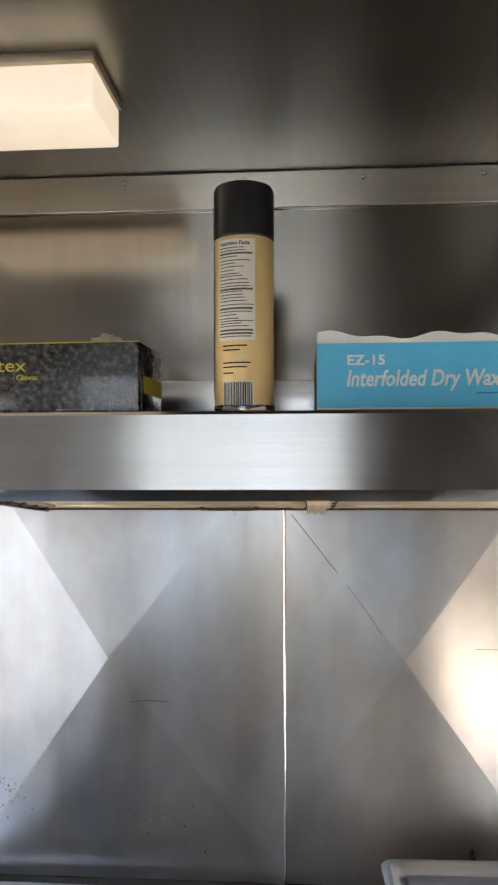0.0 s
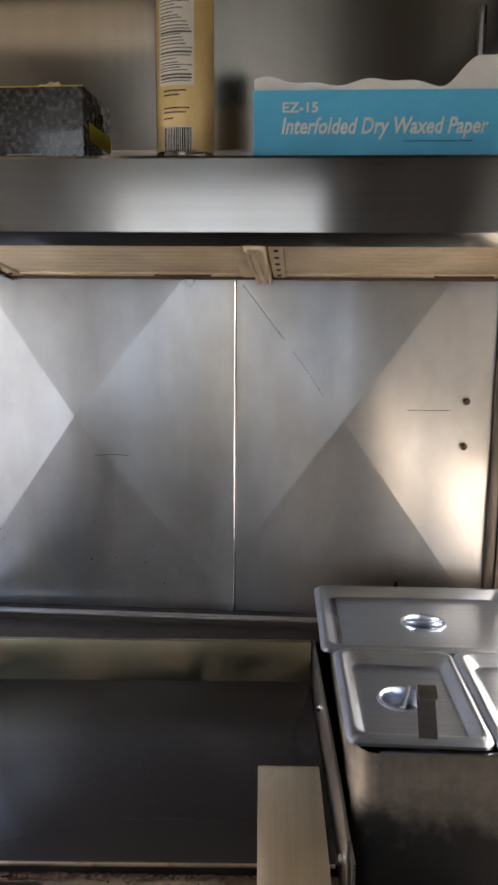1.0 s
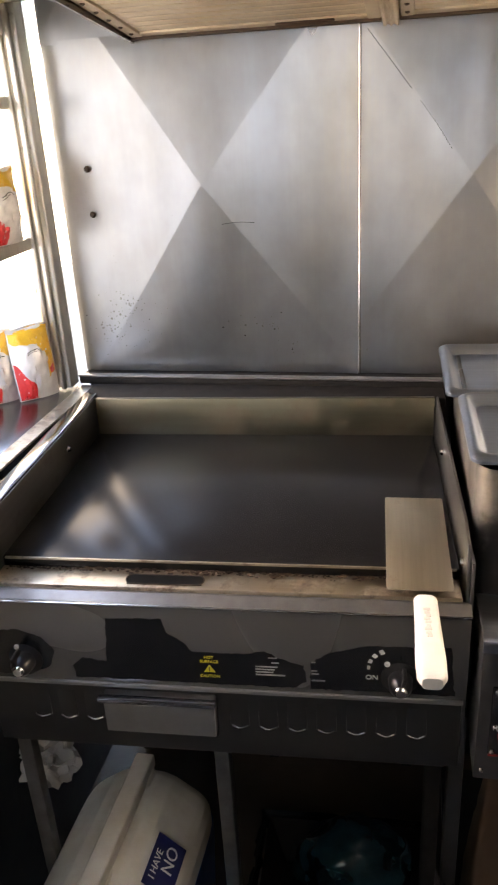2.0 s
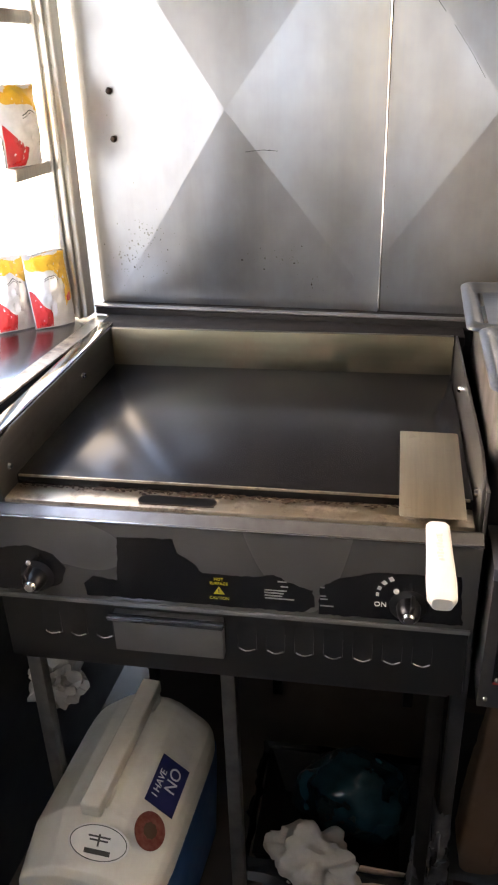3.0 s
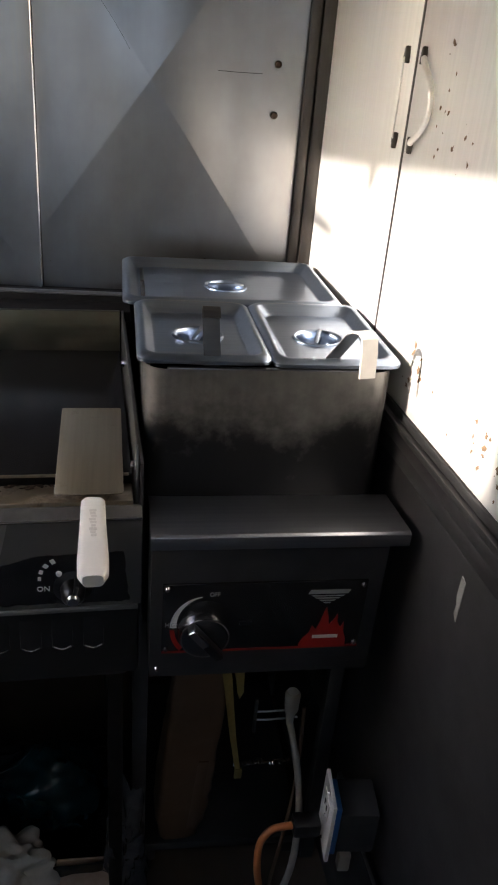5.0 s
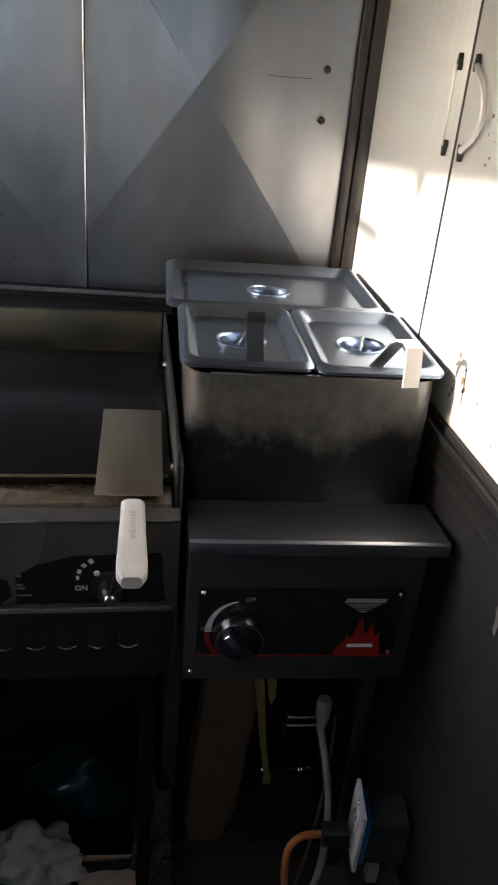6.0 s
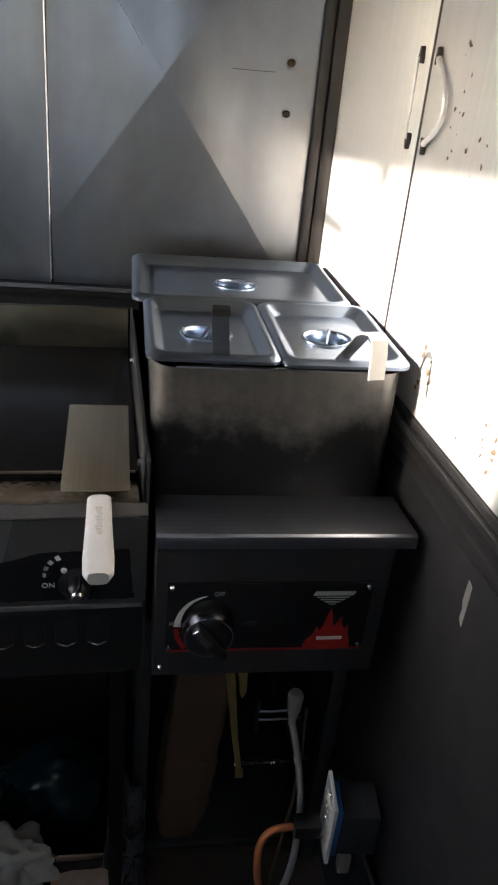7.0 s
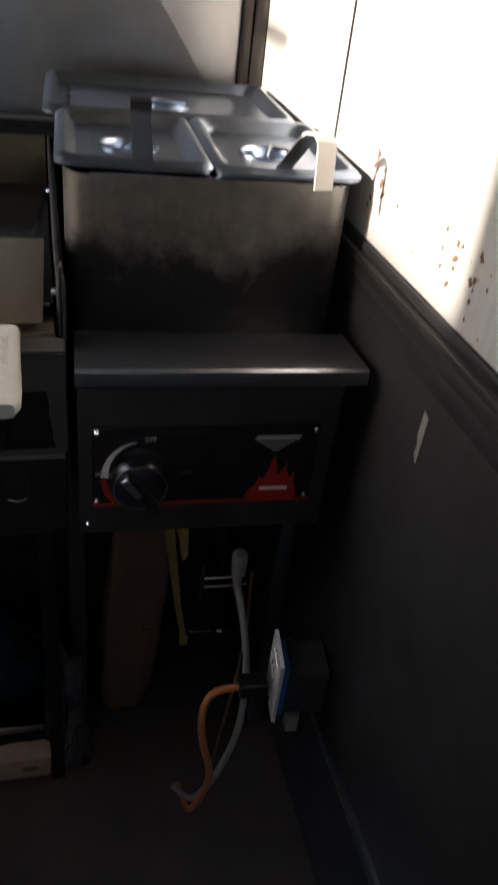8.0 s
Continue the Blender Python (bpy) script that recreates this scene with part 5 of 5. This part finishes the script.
def crumple(name, size, seed, amp, material, label, category, m, sub=4, freq=2.2):
    bm = bmesh.new()
    bmesh.ops.create_icosphere(bm, subdivisions=sub, radius=1)
    off = Vector((seed * 3.1, seed * 1.7, seed))
    for v in bm.verts:
        n = noise.noise(v.co * freq + off) + 0.5 * noise.noise(v.co * freq * 2.3 + off)
        ridge = abs(noise.noise(v.co * freq * 1.4 - off))
        v.co = Vector((v.co.x * size[0], v.co.y * size[1], max(v.co.z, -0.75) * size[2])) * (1 + amp * n - amp * 0.6 * ridge)
    lo = min(v.co.z for v in bm.verts)
    bmesh.ops.translate(bm, verts=bm.verts[:], vec=(0, 0, -lo))
    return solid(name, bm, material, label, category, m=m)


bin_ = thing("waste_bin", pose(0.0, 0.86, 0.0, 0, 0, 3), "black plastic bin lined with a shiny bin bag", "bin")
bo = bmesh.new()
for k, (z, g) in enumerate(((0.0, 0.8), (0.1, 0.98), (0.105, 1.0), (0.1, 0.96), (0.015, 0.78))):
    ring = [bo.verts.new((0.15 * g * sx, 0.12 * g * sy, z)) for sx, sy in ((-1, -1), (1, -1), (1, 1), (-1, 1))]
    if k:
        for i in range(4):
            bo.faces.new((lastr[i], lastr[(i + 1) % 4], ring[(i + 1) % 4], ring[i]))
    else:
        bo.faces.new(ring)
    lastr = ring
bo.faces.new(lastr)
bmesh.ops.recalc_face_normals(bo, faces=bo.faces[:])
part("tub", bo, JETBLACK, bin_)
fl = bmesh.new()
rows_ = []
for i in range(49):
    a = 2 * math.pi * i / 48
    row = []
    for j in range(7):
        g = (1.0, 1.05, 1.07, 1.06, 1.1, 1.05, 1.12)[j]
        z = (0.1, 0.114, 0.105, 0.09, 0.075, 0.06, 0.05)[j]
        sq = max(abs(math.cos(a)), abs(math.sin(a)))
        wob = 1 + (0.05 * math.sin(11 * a + j) + 0.04 * math.sin(23 * a + 2 * j)) * (j / 6)
        row.append(fl.verts.new((0.155 * g * wob * math.cos(a) / sq, 0.125 * g * wob * math.sin(a) / sq, z + 0.01 * math.sin(7 * a + j) * j / 6)))
    rows_.append(row)
for i in range(48):
    for j in range(6):
        fl.faces.new((rows_[i][j], rows_[i + 1][j], rows_[i + 1][j + 1], rows_[i][j + 1]))
part("bin_bag", fl, BINBAG, bin_, "shiny black bin bag folded over the rim")
crumple("waste_film", (0.11, 0.08, 0.11), 4, 0.12, TEAL, "bulging dark teal plastic bag in the bin", "plastic bag", pose(0.02, 0.895, 0.0), sub=5, freq=1.7)
crumple("paper_tissue", (0.078, 0.055, 0.072), 2, 0.42, TOWEL, "crumpled white paper towel in the bin", "paper towel", pose(-0.035, 0.745, 0.025), sub=5, freq=1.6)
crumple("paper_tissue", (0.05, 0.04, 0.03), 6, 0.4, TOWEL, "crumpled white paper towel in the bin", "paper towel", pose(-0.005, 0.735, 0.025), sub=5, freq=1.8)
carton = thing("food_carton", pose(0.085, 0.735, 0.03, 6, 3, 5), "small pale pink food carton with an open flap in the bin", "carton")
PINKCARD = paint("pale_pink_card", (0.5, 0.36, 0.27), 0.6, 0.3, scale=40, other=(0.42, 0.27, 0.18))
part("tray", block(-0.048, 0.048, -0.03, 0.03, 0, 0.06, 0.003), PINKCARD, carton)
part("flap", block(-0.045, 0.045, 0.024, 0.027, 0.055, 0.085, 0.001), PINKCARD, carton, "bent open flap", m=pose(0, 0, 0, 8, 4, 0))
part("grease_mark", shift(prism([(0.012 * math.cos(a) * (1 + 0.3 * math.sin(3 * a)), 0.008 * math.sin(a)) for a in [0.4 * i for i in range(15)]], -0.0004, "y"), pose(0.015, -0.0301, 0.03)), RUSTSTAIN, carton, smooth=False)
crumple("bin_bag_scrap", (0.034, 0.02, 0.13), 9, 0.5, paint("crinkled_film", (0.06, 0.06, 0.064), 0.12, 0.5, bumpy=0.9, grain=40, scale=30), "glossy black plastic film hanging by the bin", "plastic bag", pose(0.165, 0.735, 0.0), sub=5, freq=2.0)
crumple("plastic_bag", (0.05, 0.04, 0.055), 12, 0.45, paint("milky_film", (0.45, 0.44, 0.42), 0.3, 0.2, bumpy=0.4, grain=60), "milky plastic bag hanging by the stand leg", "plastic bag", pose(-0.507, 0.79, 0.345))

# kraft bag, bent strip and cables under the warmer
kb = bmesh.new()
rings = []
NB = 36
for k in range(22):
    q = k / 21
    z = 0.42 * q
    w, d = 0.047 + 0.002 * math.sin(3.0 * q) - 0.012 * max(0.0, 0.1 - q) / 0.1, 0.038 * (1 - 0.8 * max(0.0, q - 0.35) / 0.65)
    ring = []
    for i in range(NB):
        a = 2 * math.pi * (i + 0.5) / NB
        ux, uy = (math.copysign(abs(f) ** 0.28, f) for f in (math.cos(a), math.sin(a)))
        v = Vector((w * ux, d * uy, z))
        crease = 0.010 * abs(noise.noise(v * 22)) + 0.005 * noise.noise(v * 60)
        ring.append(kb.verts.new((v.x - 0.4 * crease * ux, v.y + (0.004 - crease) * uy, z + 0.006 * noise.noise(v * 15) * q)))
    rings.append(ring)
for a, b in zip(rings, rings[1:]):
    for i in range(NB):
        kb.faces.new((a[i], a[(i + 1) % NB], b[(i + 1) % NB], b[i]))
kb.faces.new(rings[0])
kb.faces.new(rings[-1])
bmesh.ops.recalc_face_normals(kb, faces=kb.faces[:])
sack = thing("paper_bag", pose(0.256, 0.85, 0.06, 0, 5, 4), "tall creased brown paper bag standing under the warmer", "paper bag")
part("sack", kb, KRAFT, sack)
part("seam_flap", block(0.012, 0.03, -0.0435, -0.0415, 0.03, 0.2, 0.0008), KRAFT, sack, "glued paper seam")
part("turned_top", block(-0.047, 0.049, -0.013, 0.013, 0.405, 0.43, 0.004), KRAFT, sack, "turned-down paper top")
low_shelf = thing("bag_shelf", pose(0.345, 1.0, 0), "low black shelf under the warmer", "shelf")
part("board", block(-0.155, 0.14, -0.2, 0.2, 0.04, 0.06, 0.003), MATTBLACK, low_shelf)
for x in (-0.14, 0.125):
    part("runner", block(x - 0.012, x + 0.012, -0.19, 0.19, 0.0, 0.04, 0.002), MATTBLACK, low_shelf)
strap = thing("yellow_strap", pose(0.322, 0.775, 0.26), "faded yellow webbing strap hanging under the warmer", "strap")
STRAPYELLOW = paint("faded_yellow", (0.25, 0.18, 0.05), 0.7, 0.35, scale=30)
part("long_tail", prism([(-0.012, 0.25), (0.004, 0.25), (0.014, 0.16), (0.022, 0.09), (0.034, 0.015), (0.035, -0.005), (0.028, -0.004), (0.024, 0.02), (0.01, 0.1), (0.0, 0.17)], 0.002, "y"), STRAPYELLOW, strap)
part("short_tail", prism([(0.006, 0.25), (0.024, 0.252), (0.026, 0.2), (0.02, 0.185), (0.015, 0.2), (0.012, 0.225)], 0.002, "y"), STRAPYELLOW, strap, m=pose(0, -0.006, 0))
part("tip", block(0.024, 0.037, -0.002, 0.004, -0.004, 0.018, 0.001), STRAPYELLOW, strap)

plate = thing("outlet", pose(0.455, 0.595, 0.39, 0, 0, -4), "white wall outlet plate with plugged cables", "outlet")
part("cover_plate", block(-0.003, 0.003, -0.034, 0.034, -0.057, 0.057, 0.0015), WHITEPLASTIC, plate, "scratched white cover plate")
part("back_box", block(0.003, 0.013, -0.027, 0.027, -0.05, 0.045, 0.002), BLUE, plate, "blue plastic back box")
part("conduit_box", block(0.013, 0.07, -0.024, 0.04, -0.05, 0.03, 0.004), MATTBLACK, plate)
part("socket_face", block(-0.0045, -0.003, -0.017, 0.017, 0.006, 0.04, 0.001), CREAM, plate)
part("screw", shift(lathe([(0, 0.002), (0.002, 0.0016), (0.003, 0)], 10), pose(-0.003, 0, 0, 0, -90)), CHROME, plate)
for z in (-0.047, 0.047):
    part("screw", shift(lathe([(0, 0.002), (0.002, 0.0016), (0.003, 0)], 10), pose(-0.003, 0, z, 0, -90)), CHROME, plate)
for y in (-0.006, 0.006):
    part("socket_slot", block(-0.0052, -0.0044, y - 0.0014, y + 0.0014, 0.018, 0.028), JETBLACK, plate, smooth=False)
part("conduit_stub", block(0.02, 0.038, -0.03, -0.012, -0.085, -0.05, 0.003), GREYCABLE, plate, "pale conduit stub")
plug = thing("power_plug", pose(0.45, 0.595, 0.372), "black plug with an orange extension cable", "plug")
part("plug_body", block(-0.045, -0.004, -0.014, 0.014, -0.013, 0.013, 0.005), CAPBLACK, plug)
part("cord", tube([(-0.044, 0, 0), (-0.075, -0.005, 0.0), (-0.092, -0.012, -0.02), (-0.094, -0.02, -0.06), (-0.085, -0.01, -0.12), (-0.07, 0.0, -0.2), (-0.075, 0.02, -0.3), (-0.09, 0.04, -0.362), (-0.1, 0.09, -0.366)], 0.0055, 10), RUBBER, plug, "orange cable")
wc = thing("warmer_cord", pose(0.42, 0.74, 0.47), "grey power cord with a moulded plug hanging below", "cable")
part("strain_relief", lathe([(0, -0.05), (0.006, -0.05), (0.0075, -0.03), (0.011, -0.02), (0.0125, 0.012), (0.009, 0.018), (0, 0.018)], 16), GREYCABLE, wc)
part("cord", tube([(0, 0, -0.045), (0.008, -0.02, -0.08), (0.014, -0.06, -0.13), (0.014, -0.085, -0.2), (0.005, -0.1, -0.28), (-0.02, -0.1, -0.38), (-0.05, -0.09, -0.455), (-0.08, -0.06, -0.464)], 0.0058, 10), GREYCABLE, wc, "grey cable")
hose = thing("spiral_hose", pose(0.36, 0.85, 0.2), "thin coiled metal hose behind the cables", "hose")
for x0, n in ((-0.005, 44), (0.062, 40)):
    part("coil", tube([(x0 + 0.0013 * k, 0.0055 * math.cos(k * 1.6), 0.0055 * math.sin(k * 1.6) + 0.00012 * k) for k in range(n)], 0.0013, 5), PANSTEEL, hose)
part("core", tube([(-0.006, 0, 0), (0.06, 0, 0.004), (0.13, 0, 0.008)], 0.003, 8), BURNT, hose)
back_cord = thing("thin_cord", pose(0.43, 0.72, 0.0), "thin brown cord hanging behind the plug", "cable")
part("cord", tube([(0.02, 0.05, 0.42), (0.018, 0.03, 0.3), (0.002, 0.0, 0.2), (-0.012, -0.01, 0.1), (-0.02, 0.0, 0.004), (-0.05, 0.03, 0.004)], 0.0032, 8), KRAFT, back_cord, "brown cord")
rack = thing("wire_bracket", pose(0.395, 0.87, 0.29), "small dull wire bracket behind the cord", "bracket")
part("upright", block(-0.006, 0.0, -0.003, 0.003, -0.03, 0.05, 0.001), BODY, rack)
for z in (0.0, 0.02):
    part("prong", tube([(-0.003, 0, z), (0.03, -0.002, z + 0.002), (0.075, 0, z + 0.003)], 0.0022, 6), LEDGE, rack)
